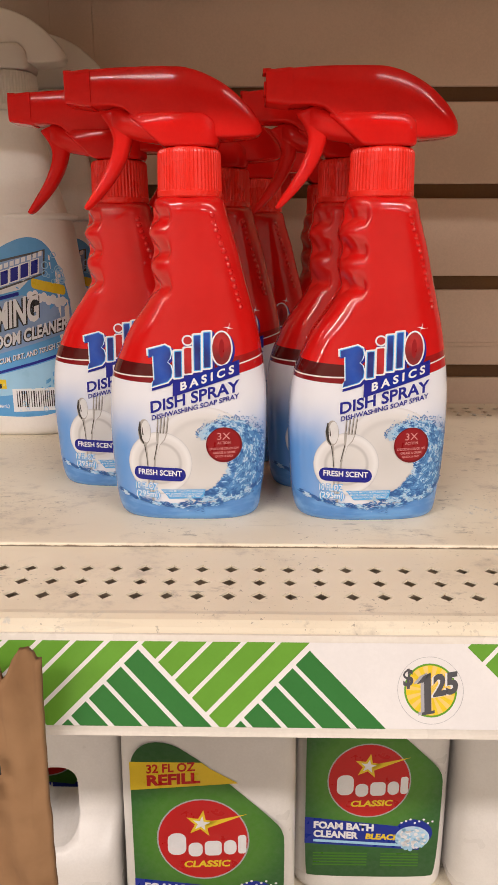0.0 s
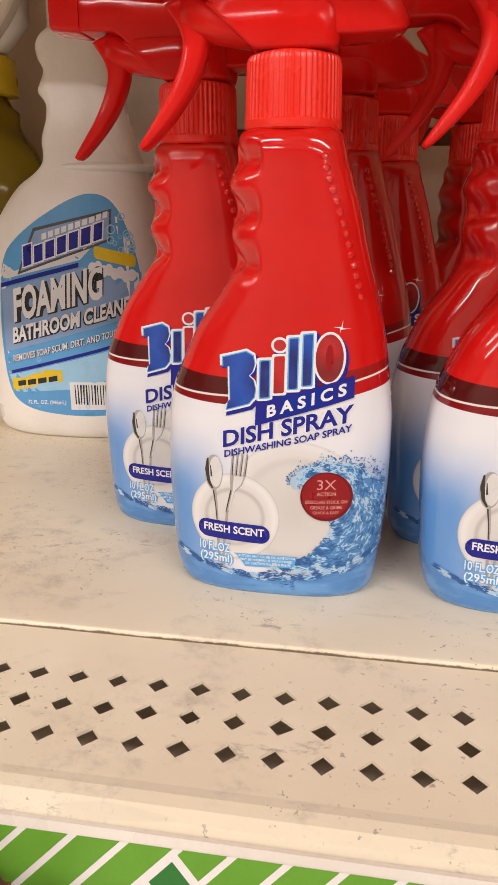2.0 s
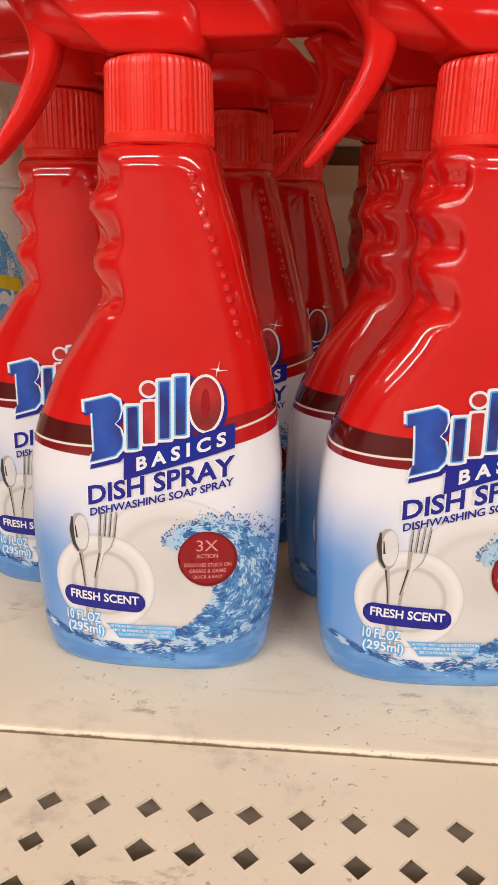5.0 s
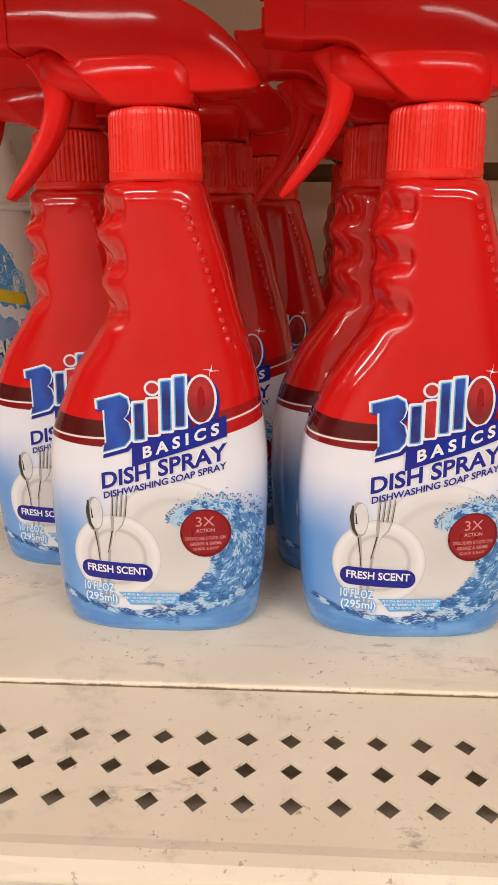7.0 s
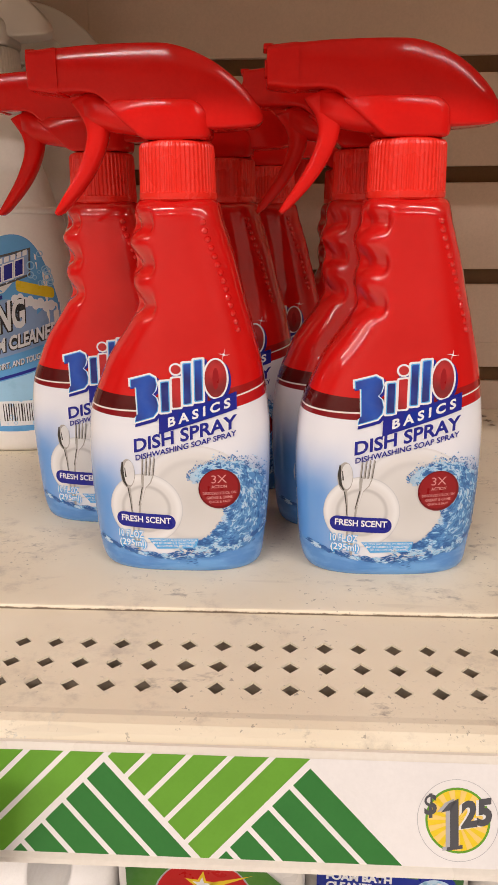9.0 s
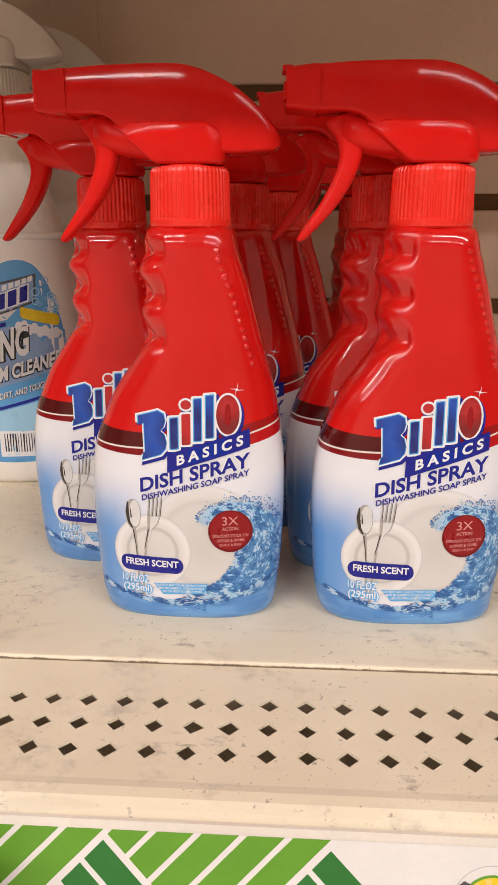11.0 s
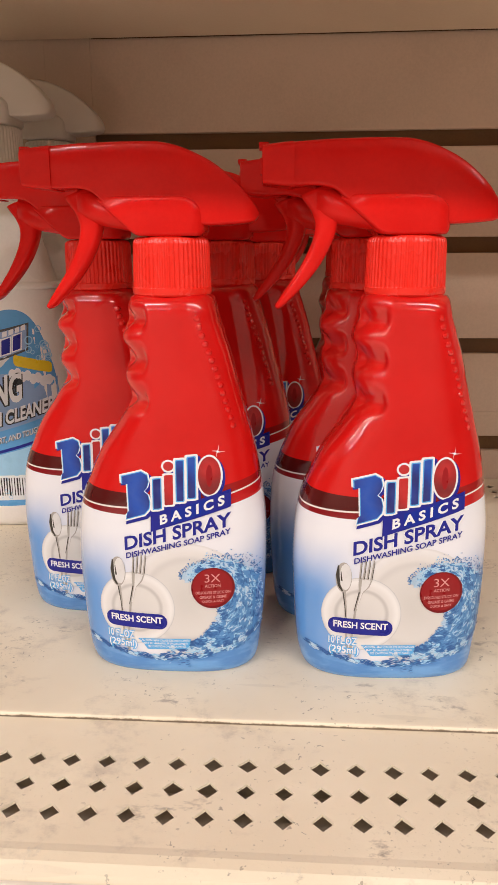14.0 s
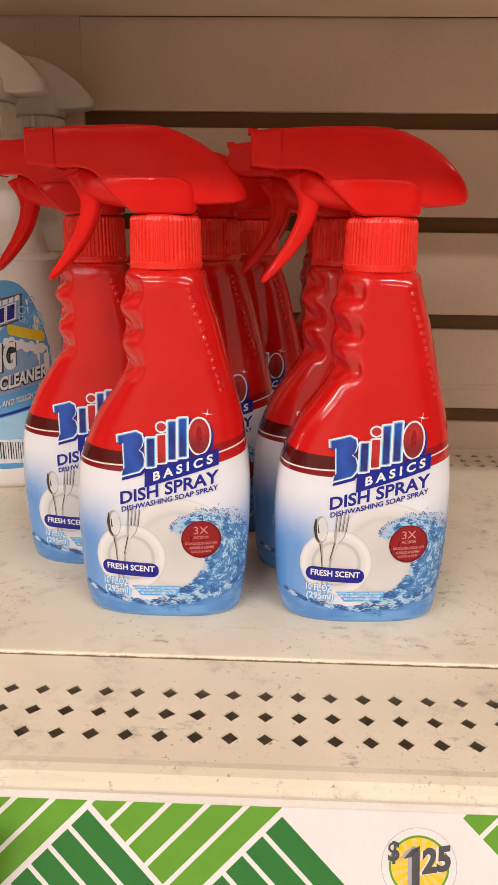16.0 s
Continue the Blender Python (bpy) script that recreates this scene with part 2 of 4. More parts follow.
RED_INK = ink("label_red_ink", (0.52, 0.012, 0.014))
JUG_WHITE = varied("white_jug_plastic", (0.70, 0.68, 0.66), (0.76, 0.74, 0.72), 0.3, 25.0)
BOTTLE_WHITE = varied("white_bottle_plastic", (0.83, 0.80, 0.76), (0.88, 0.85, 0.81), 0.3, 25.0)
LABEL_BLUE = ink("label_blue_ink", (0.12, 0.38, 0.74))
HAZE_INK = ink("haze_blue_ink", (0.27, 0.40, 0.66))
PALE_GREY_INK = ink("pale_grey_ink", (0.72, 0.73, 0.76))
SMALL_PLATE = disc_print("small_plate_print", -15.8, 30.5, 16.4, [(0.0, (0.66, 0.65, 0.645)), (0.55, (0.70, 0.69, 0.685)), (0.64, (0.54, 0.53, 0.53)), (0.72, (0.72, 0.71, 0.71)), (0.90, (0.80, 0.80, 0.81)), (0.96, (0.74, 0.74, 0.75)), (1.0, (0.52, 0.53, 0.56))])
LARGE_PLATE = disc_print("large_plate_print", 6.0, 34.5, 26.0, [(0.0, (0.62, 0.61, 0.60)), (0.60, (0.68, 0.67, 0.665)), (0.70, (0.63, 0.62, 0.62)), (0.80, (0.72, 0.71, 0.71)), (0.93, (0.76, 0.76, 0.78)), (0.97, (0.68, 0.68, 0.70)), (1.0, (0.78, 0.79, 0.84))])
JUG_LABEL = disc_print("jug_label_print", -1.0, 100.0, 60.0, [(0.0, (0.11, 0.30, 0.012)), (0.55, (0.055, 0.21, 0.012)), (0.95, (0.012, 0.105, 0.012)), (1.3, (0.010, 0.085, 0.012))])
BADGE_TEXT_INK = ink("badge_text_ink", (0.66, 0.30, 0.30))
LOGO_BLUE = disc_print("logo_blue_print", 0.0, 82.0, 30.0, [(0.0, (0.010, 0.045, 0.34)), (0.25, (0.008, 0.014, 0.17)), (0.5, (0.012, 0.075, 0.44)), (0.8, (0.010, 0.016, 0.20))])
LOGO_RED = disc_print("logo_red_print", 16.0, 92.0, 24.0, [(0.0, (0.50, 0.012, 0.014)), (0.35, (0.20, 0.006, 0.008)), (0.75, (0.50, 0.012, 0.014)), (1.0, (0.30, 0.008, 0.010))])
FROSTED = glassy("frosted_sprayer_plastic", (0.93, 0.87, 0.79), 0.28, 0.4)
YELLOW_LIQUID = glassy("yellow_liquid_plastic", (0.36, 0.25, 0.012), 0.12, 0.5)
CARD = cardboard()
FLOOR_TILE = varied("store_floor_vinyl", (0.40, 0.37, 0.33), (0.46, 0.43, 0.39), 0.5, 3.0)
STORE_WALL = varied("store_wall_paint", (0.30, 0.27, 0.24), (0.36, 0.33, 0.29), 0.8, 2.0)
CEILING_TILE = varied("ceiling_tile", (0.72, 0.70, 0.66), (0.78, 0.76, 0.72), 0.9, 5.0)
LAMP_BODY = varied("lamp_enamel", (0.75, 0.74, 0.72), (0.8, 0.79, 0.77), 0.4, 5.0)


# ---- mesh helpers ----
def part(name, bm, material, parent=None, label="", smooth=False):
    me = bpy.data.meshes.new(name)
    bm.normal_update()
    bm.to_mesh(me)
    bm.free()
    for m in (material if isinstance(material, (list, tuple)) else [material]):
        me.materials.append(m)
    if smooth:
        for p in me.polygons:
            p.use_smooth = True
    ob = new(name, me)
    ob.parent = parent
    if label:
        tagged(ob, label)
    return ob


def empty(name, m=None):
    ob = new(name)
    ob.empty_display_size = 0.02
    if m is not None:
        ob.matrix_basis = m
    return ob


def box(bm, x0, x1, y0, y1, z0, z1, bevel=0.0):
    made = bmesh.ops.create_cube(bm, size=1.0)["verts"]
    for v in made:
        v.co = Vector(((x0 + x1) / 2 + v.co.x * (x1 - x0), (y0 + y1) / 2 + v.co.y * (y1 - y0), (z0 + z1) / 2 + v.co.z * (z1 - z0)))
    if bevel:
        edges = list({e for v in made for e in v.link_edges})
        bmesh.ops.bevel(bm, geom=edges, offset=bevel, segments=2, affect="EDGES", profile=0.6)
    return bm


def boxed(*a, **k):
    return box(bmesh.new(), *a, **k)


def extrude_x(profile, x0, x1):
    """A closed (y, z) outline drawn out along x."""
    bm = bmesh.new()
    rings = [[bm.verts.new((x, y, z)) for y, z in profile] for x in (x0, x1)]
    n = len(profile)
    for i in range(n):
        bm.faces.new((rings[0][i], rings[0][(i + 1) % n], rings[1][(i + 1) % n], rings[1][i]))
    bm.faces.new(rings[0][::-1])
    bm.faces.new(rings[1])
    bmesh.ops.recalc_face_normals(bm, faces=bm.faces)
    return bm


def loft(bm, rings, cap=True):
    made = [[bm.verts.new(p) for p in ring] for ring in rings]
    n = len(made[0])
    for a, b in zip(made, made[1:]):
        for i in range(n):
            bm.faces.new((a[i], a[(i + 1) % n], b[(i + 1) % n], b[i]))
    if cap:
        bm.faces.new(made[0][::-1])
        bm.faces.new(made[-1])
    return bm


def spline(table, z):
    """Smooth value at z from rows (z, value)."""
    n = len(table)
    if z <= table[0][0]:
        return table[0][1]
    if z >= table[-1][0]:
        return table[-1][1]
    i = max(k for k in range(n - 1) if table[k][0] <= z)
    (z1, v1), (z2, v2) = table[i], table[i + 1]
    z0, v0 = table[max(0, i - 1)]
    z3, v3 = table[min(n - 1, i + 2)]
    h, t = z2 - z1, (z - z1) / (z2 - z1)
    d1, d2 = (v2 - v0) / max(z2 - z0, 1e-9), (v3 - v1) / max(z3 - z1, 1e-9)
    t2, t3 = t * t, t * t * t
    return (2 * t3 - 3 * t2 + 1) * v1 + (t3 - 2 * t2 + t) * h * d1 + (-2 * t3 + 3 * t2) * v2 + (t3 - t2) * h * d2


# ---- flat print laid on a surface ----
def cut_grid(bm, step):
    """Split a flat drawing (x, y in mm) so that it can follow a curved face."""
    xs = [v.co.x for v in bm.verts]
    ys = [v.co.y for v in bm.verts]
    for axis, lo, hi in ((0, min(xs), max(xs)), (1, min(ys), max(ys))):
        k = math.floor(lo / step) + 1
        while k * step < hi:
            no = Vector((1, 0, 0)) if axis == 0 else Vector((0, 1, 0))
            bmesh.ops.bisect_plane(bm, geom=bm.verts[:] + bm.edges[:] + bm.faces[:], plane_co=no * (k * step), plane_no=no, dist=1e-5)
            k += 1


def fill_loops(loops):
    bm = bmesh.new()
    for loop in loops:
        vs = [bm.verts.new((x, y, 0)) for x, y in loop]
        try:
            f = bm.faces.new(vs)
            if len(vs) > 4:
                bmesh.ops.triangulate(bm, faces=[f])
        except ValueError:
            pass
    return bm


def softened(loop, times=3):
    """Round off the corners of a closed outline."""
    for _ in range(times):
        pairs = list(zip(loop, loop[1:] + loop[:1]))
        loop = [(a[0] + (b[0] - a[0]) * k, a[1] + (b[1] - a[1]) * k) for a, b in pairs for k in (0.25, 0.75)]
    return loop


def ellipse(cx, cy, rx, ry, n=40, a0=0.0, a1=360.0):
    return [(cx + rx * math.cos(radians(a0 + (a1 - a0) * i / n)), cy + ry * math.sin(radians(a0 + (a1 - a0) * i / n))) for i in range(n)]


def ring_loops(cx, cy, rx, ry, w, n=48, a0=0.0, a1=360.0):
    loops = []
    for i in range(n):
        a, b = radians(a0 + (a1 - a0) * i / n), radians(a0 + (a1 - a0) * (i + 1) / n)
        loops.append([(cx + rx * math.cos(a), cy + ry * math.sin(a)), (cx + rx * math.cos(b), cy + ry * math.sin(b)),
                      (cx + (rx - w) * math.cos(b), cy + (ry - w) * math.sin(b)), (cx + (rx - w) * math.cos(a), cy + (ry - w) * math.sin(a))])
    return loops


def rounded(x0, y0, x1, y1, r, skew=0.0, grow=0.0):
    """A rounded rectangle; skew lifts it with x."""
    x0, y0, x1, y1 = x0 - grow, y0 - grow, x1 + grow, y1 + grow
    r = min(r + grow, (x1 - x0) / 2, (y1 - y0) / 2)
    pts = []
    for cx, cy, a in ((x1 - r, y1 - r, 0), (x0 + r, y1 - r, 90), (x0 + r, y0 + r, 180), (x1 - r, y0 + r, 270)):
        for k in range(7):
            t = radians(a + 15 * k)
            px_, py_ = cx + r * math.cos(t), cy + r * math.sin(t)
            pts.append((px_, py_ + skew * (px_ - x0)))
    return pts


def stroke(points, widths):
    """A tapered line as one loop."""
    left, right = [], []
    for i, (x, y) in enumerate(points):
        xa, ya = points[max(0, i - 1)]
        xb, yb = points[min(len(points) - 1, i + 1)]
        dx, dy = xb - xa, yb - ya
        d = math.hypot(dx, dy) or 1
        w = widths[i] / 2
        left.append((x - dy / d * w, y + dx / d * w))
        right.append((x + dy / d * w, y - dx / d * w))
    return left + right[::-1]


TEXT_CACHE = {}


def text_bm(words, origin, along, up, bold=0.0):
    """Lettering fitted to the slanted box origin, origin + along, origin + up."""
    key = (words, bold)
    if key not in TEXT_CACHE:
        cu = bpy.data.curves.new("lettering", "FONT")
        cu.body, cu.offset, cu.resolution_u = words, bold, 3
        ob = bpy.data.objects.new("lettering", cu)
        scene.collection.objects.link(ob)
        me = bpy.data.meshes.new_from_object(ob.evaluated_get(bpy.context.evaluated_depsgraph_get()))
        TEXT_CACHE[key] = me
        bpy.data.objects.remove(ob)
    bm = bmesh.new()
    bm.from_mesh(TEXT_CACHE[key])
    xs, ys = [v.co.x for v in bm.verts], [v.co.y for v in bm.verts]
    x0, x1, y0, y1 = min(xs), max(xs), min(ys), max(ys)
    for v in bm.verts:
        u, w = (v.co.x - x0) / (x1 - x0), (v.co.y - y0) / (y1 - y0)
        v.co = Vector((origin[0] + u * along[0] + w * up[0], origin[1] + u * along[1] + w * up[1], 0))
    return bm


def lay(name, bm, place, material, parent, label="", layer=1, step=2.6):
    """Lay a flat drawing (mm) on the face given by place(x, z, off)."""
    if step:
        cut_grid(bm, step)
    for v in bm.verts:
        v.co = Vector(place(v.co.x, v.co.y, 0.00006 + 0.000028 * layer))
    for f in bm.faces:
        f.normal_update()
    down = sum(f.normal.y * f.calc_area() for f in bm.faces)
    if down > 0:
        bmesh.ops.reverse_faces(bm, faces=bm.faces)
    return part(name, bm, material, parent, label)


def clip_poly(poly, a, b, c):
    """Keep a*x + b*y <= c."""
    out = []
    for i in range(len(poly)):
        p, q = poly[i], poly[(i + 1) % len(poly)]
        dp, dq = a * p[0] + b * p[1] - c, a * q[0] + b * q[1] - c
        if dp <= 0:
            out.append(p)
        if dp * dq < 0:
            t = dp / (dp - dq)
            out.append((p[0] + t * (q[0] - p[0]), p[1] + t * (q[1] - p[1])))
    return out


# ---- the store around ----
WALL_Y = 0.656
X0, X1 = -0.62, 0.62
tagged(part("floor", boxed(-9, 9, -5.5, 0.76, -0.1, 0.0), FLOOR_TILE), "pale vinyl store floor", "floor", kind="structure")
tagged(part("ceiling", boxed(-9, 9, -5.5, 0.76, 3.05, 3.15), CEILING_TILE), "white suspended store ceiling", "ceiling", kind="structure")
tagged(part("wall_south", boxed(-9, 9, -5.6, -5.5, 0, 3.05), STORE_WALL), "plain beige store wall", "wall", kind="structure")
tagged(part("wall_west", boxed(-9.1, -9, -5.6, 0.86, 0, 3.05), STORE_WALL), "plain beige store wall", "wall", kind="structure")
tagged(part("wall_east", boxed(9, 9.1, -5.6, 0.86, 0, 3.05), STORE_WALL), "plain beige store wall", "wall", kind="structure")
tagged(part("wall_north", boxed(-9, 9, 0.76, 0.86, 0, 3.05), STORE_WALL), "plain beige store wall", "wall", kind="structure")
for lx, ly, lz, ll, lw, _ in LAMPS:
    fixture = tagged(empty("ceiling_light", Matrix.Translation((lx, ly, lz))), "long white fluorescent ceiling light", "ceiling light")
    part("housing", boxed(-ll / 2, ll / 2, -lw / 2 - 0.03, lw / 2 + 0.03, 0.02, 0.12, bevel=0.01), LAMP_BODY, fixture)

# ---- back panel: slats with dark grooves between ----
GROOVES = [1.1265, 1.2042, 1.2800, 1.3555]
panel = tagged(empty("back_panel"), "taupe slatted back panel with dark horizontal grooves", "back panel", kind="structure")
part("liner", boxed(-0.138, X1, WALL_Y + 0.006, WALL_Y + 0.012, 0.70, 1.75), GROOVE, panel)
edges = [0.70, 0.7465, 0.8225, 0.8985, 0.9745, 1.0505] + GROOVES + [1.4315, 1.5075, 1.75]
for lo, hi in zip(edges, edges[1:]):
    part("slat", boxed(-0.138, X1, WALL_Y, WALL_Y + 0.006, lo + 0.0058, hi - 0.0058, bevel=0.0012), WALL, panel)
part("upright", boxed(-0.172, -0.138, WALL_Y + 0.0005, WALL_Y + 0.02, 0.0, 1.75), WALL, panel)
part("ridge", boxed(-0.138, X1, WALL_Y - 0.0014, WALL_Y, 1.1490, 1.1525, bevel=0.0006), WALL, panel)
part("side_panel", boxed(X0, -0.172, WALL_Y, WALL_Y + 0.012, 0.0, 1.75), WALL, panel)
part("low_panel", boxed(-0.138, X1, WALL_Y, WALL_Y + 0.012, 0.0, 0.69), WALL, panel)

PITCH = 0.01284
HOLE_X0 = -0.01334


def perforated(bm, rows, z, x0k, x1k, hole=0.0037, thick=0.001, front=None, rear=None):
    """A sheet of square cells, each with a diamond hole that goes through it. rows: y of each row of holes."""
    half = PITCH / 2
    torn = random.Random(4)

    def quad(*pts):
        bm.faces.new([bm.verts.new(p) for p in pts])

    for r, yc in enumerate(rows):
        y0 = (rows[r - 1] + yc) / 2 if r else front
        y1 = (rows[r + 1] + yc) / 2 if r < len(rows) - 1 else rear
        for k in range(x0k, x1k + 1):
            xc = HOLE_X0 + PITCH * k
            c = [(xc - half, y0), (xc + half, y0), (xc + half, y1), (xc - half, y1)]
            j = [hole * torn.uniform(0.94, 1.07) for _ in range(4)]
            worn = r == len(rows) - 1 and k in (0, 1) or r == 1 and k in (-1, 0)
            if worn:
                j = [h * torn.uniform(0.9, 1.3) for h in j]
            d = [(xc, yc - j[0]), (xc + j[1], yc), (xc, yc + j[2]), (xc - j[3], yc)]
            for i in range(4):
                a, b = c[i], c[(i + 1) % 4]
                quad((*a, z), (*b, z), (*d[i], z))
                quad((*b, z), (*d[(i + 1) % 4], z), (*d[i], z))
                e = d[(i + 1) % 4]
                quad((*d[i], z), (*e, z), (*e, z - thick), (*d[i], z - thick))
    bmesh.ops.remove_doubles(bm, verts=bm.verts, dist=1e-6)
    return bm


KL, KR = -46, 48
SX0, SX1 = HOLE_X0 + PITCH * (KL - 0.5), HOLE_X0 + PITCH * (KR + 0.5)


def shelf(name, top, label, pan=False):
    """A gondola shelf: raised deck, perforated strips before and behind it, a rolled nose and a price rail."""
    s = tagged(empty(name, Matrix.Translation((0, 0, top - DECK))), label, "shelf")
    bm = bmesh.new()
    lip = [(0.3250, STRIP_Z - 0.002), (0.3250, DECK - 0.0008), (0.3254, DECK - 0.0002), (0.3262, DECK), (0.5860, DECK), (0.5868, DECK - 0.0006), (0.5868, STRIP_Z - 0.002)]
    deck = part("deck", extrude_x(lip, SX0, SX1), SHELF, s)
    part("perforated_front", perforated(bmesh.new(), [0.2754, 0.2882, 0.3010], STRIP_Z, KL, KR, front=0.2620, rear=0.3252), SHELF, s)
    part("perforated_rear", perforated(bmesh.new(), [0.6080, 0.6208, 0.6335], STRIP_Z, KL, KR, front=0.5866, rear=WALL_Y - 0.001), SHELF, s)
    nose = [(0.2622, STRIP_Z), (0.2590, STRIP_Z + 0.0004), (0.2555, STRIP_Z - 0.0002), (0.2528, STRIP_Z - 0.002), (0.2515, STRIP_Z - 0.0052), (0.2515, STRIP_Z - 0.034),
            (0.2535, STRIP_Z - 0.036), (0.2622, STRIP_Z - 0.036), (0.2622, STRIP_Z - 0.035), (0.2540, STRIP_Z - 0.034), (0.2540, STRIP_Z - 0.003), (0.2622, STRIP_Z - 0.0012)]
    part("nose", extrude_x(nose, SX0, SX1), SHELF, s, smooth=False)
    part("rear_flange", boxed(SX0, SX1, WALL_Y - 0.0025, WALL_Y - 0.0005, STRIP_Z - 0.0055, STRIP_Z - 0.0015), SHELF, s)
    part("rear_channel", boxed(SX0, SX1, 0.5900, WALL_Y - 0.0030, STRIP_Z - 0.0160, STRIP_Z - 0.0130), SHELF, s)
    part("rear_channel", boxed(SX0, SX1, 0.5870, 0.5895, STRIP_Z - 0.0160, STRIP_Z - 0.0012), SHELF, s)
    # The angle's floor is added to hide the lit jugs behind the holes.
    angle = [(0.3249, STRIP_Z - 0.0021), (0.3236, STRIP_Z - 0.0021), (0.3236, STRIP_Z - 0.0320), (0.2950, STRIP_Z - 0.0320), (0.2950, STRIP_Z - 0.0332), (0.3249, STRIP_Z - 0.0332)]
    part("front_flange", extrude_x(angle, SX0, SX1), HOLE_SHADE, s, "stiffener angle toned dark as the shade inside the holes")
    if pan:
        part("underside", boxed(SX0, SX1, 0.2630, WALL_Y - 0.0045, STRIP_Z - 0.0185, STRIP_Z - 0.0165, bevel=0.0008), UNDERSIDE, s)
    for bx in (SX0 + 0.06, SX1 - 0.06):
        part("bracket", boxed(bx - 0.002, bx + 0.002, 0.27, WALL_Y - 0.004, STRIP_Z - 0.045, STRIP_Z - 0.0015), SHELF, s)
    rail = [(0.2512, 1.0935), (0.2500, 1.0935), (0.2492, 1.0915), (0.2382, 1.0614), (0.2366, 1.0606), (0.2362, 1.0590), (0.2372, 1.0583), (0.2398, 1.0590), (0.2398, 1.0610), (0.2510, 1.0900)]
    part("price_rail", extrude_x(rail, SX0, SX1), RAIL, s, "cream plastic price rail")
    return s


mid = shelf("shelf", DECK, "almond metal shelf with perforated edge and a green-striped price rail")
low = shelf("shelf", 0.7665, "almond metal shelf below with a plain price rail")
high = shelf("shelf", 1.4450, "almond metal shelf above, seen from underneath", True)

# ---- the price strip card on the middle rail ----
CARD_LOW, CARD_HIGH = Vector((0, 0.2383, 1.0618)), Vector((0, 0.2493, 1.0912))
CARD_UP = CARD_HIGH - CARD_LOW
CARD_H = CARD_UP.length * 1000
CARD_N = Vector((0, -CARD_UP.z, CARD_UP.y)).normalized()


def on_card(x, v, off):
    p = CARD_LOW + CARD_UP * (v / CARD_H) + CARD_N * (off + 0.0004)
    return (x / 1000, p.y, p.z)


strip = tagged(empty("price_strip"), "white price strip with green diagonal stripes and a price badge", "price strip")
lay("card", fill_loops([[(SX0 * 1000, 0), (SX1 * 1000, 0), (SX1 * 1000, CARD_H), (SX0 * 1000, CARD_H)]]), on_card, STRIP_WHITE, strip, layer=0, step=0)
GAP, STEP = 2.3, 13.0


def stripes(apex_left, apex_right, dark, light):
    big = [(apex_left - 80, 0), (apex_right + 80, 0), (apex_right + 80, CARD_H), (apex_left - 80, CARD_H)]
    for j in range(8):
        hi = apex_right - CARD_H - STEP * j
        p = clip_poly(big, 1, -1, hi)
        p = clip_poly(p, -1, 1, -(hi - STEP + GAP))
        p = clip_poly(p, -1, -1, -(apex_left + CARD_H))
        if len(p) > 2:
            light.append(p)
    for j in range(8):
        hi = apex_right + CARD_H - 3.0 - STEP * j
        p = clip_poly(big, 1, 1, hi)
        p = clip_poly(p, -1, -1, -(hi - STEP + GAP))
        p = clip_poly(p, -1, 1, -(apex_right - CARD_H + 3.0))
        if len(p) > 2:
            dark.append(p)


dark, light = [], []
for a in (-176.8, -111.8, -46.6):
    stripes(a, a + 65.3, dark, light)
for a in (77.0, 142.3, 207.6):
    stripes(a, a + 65.3, dark, light)
for loops, material, name in ((light, LIGHT_GREEN, "light_stripe"), (dark, DARK_GREEN, "dark_stripe")):
    for loop in loops:
        if -130 < sum(p[0] for p in loop) / len(loop) < 160:
            lay(name, fill_loops([loop]), on_card, material, strip, layer=1, step=0)
BX, BV = 64.0, 14.2
badge = lay("price_badge", fill_loops([ellipse(BX, BV, 9.9, 9.9)]), on_card, LIGHT_GREEN, strip, "round yellow price badge with green rim", layer=1, step=0)
lay("sticker_edge", fill_loops(ring_loops(BX, BV, 12.4, 12.4, 0.16)), on_card, GREY_INK, strip, layer=2, step=0)
lay("sun", fill_loops([ellipse(BX, BV, 9.2, 9.2)]), on_card, YELLOW_INK, badge, layer=2, step=0)
lay("sunburst", fill_loops([[(BX, BV), (BX + 9.1 * math.cos(radians(a)), BV + 9.1 * math.sin(radians(a))), (BX + 9.1 * math.cos(radians(a + 12)), BV + 9.1 * math.sin(radians(a + 12)))] for a in range(0, 360, 24)]), on_card, GOLD_INK, badge, layer=3, step=0)
for dx, material, layer in ((-1.3, GREY_INK, 4), (0.0, CHARCOAL_INK, 5)):
    x = BX - 3.6 + dx
    one = [[(x + 0.2, 5.0), (x + 5.0, 5.9), (x + 5.0, 7.0), (x + 0.2, 6.1)], [(x + 1.2, 6.2), (x + 3.8, 6.8), (x + 3.8, 20.8), (x + 1.2, 18.6)], [(x - 1.6, 16.4), (x + 1.3, 17.2), (x + 3.8, 20.8), (x + 1.0, 19.4)]]
    lay("numeral", fill_loops(one), on_card, material, badge, layer=layer, step=0)
lay("numeral", text_bm("$", (BX - 10.2, 14.4), (3.8, 0.6), (0, 7.4), 0.03), on_card, CHARCOAL_INK, badge, layer=6, step=0)
lay("numeral", text_bm("25", (BX + 0.9, 11.6), (9.4, 1.6), (0.2, 8.4), 0.05), on_card, CHARCOAL_INK, badge, layer=6, step=0)
lay("numeral", text_bm("25", (BX + 0.2, 11.3), (9.4, 1.6), (0.2, 8.4), 0.06), on_card, STRIP_WHITE, badge, layer=4, step=0)


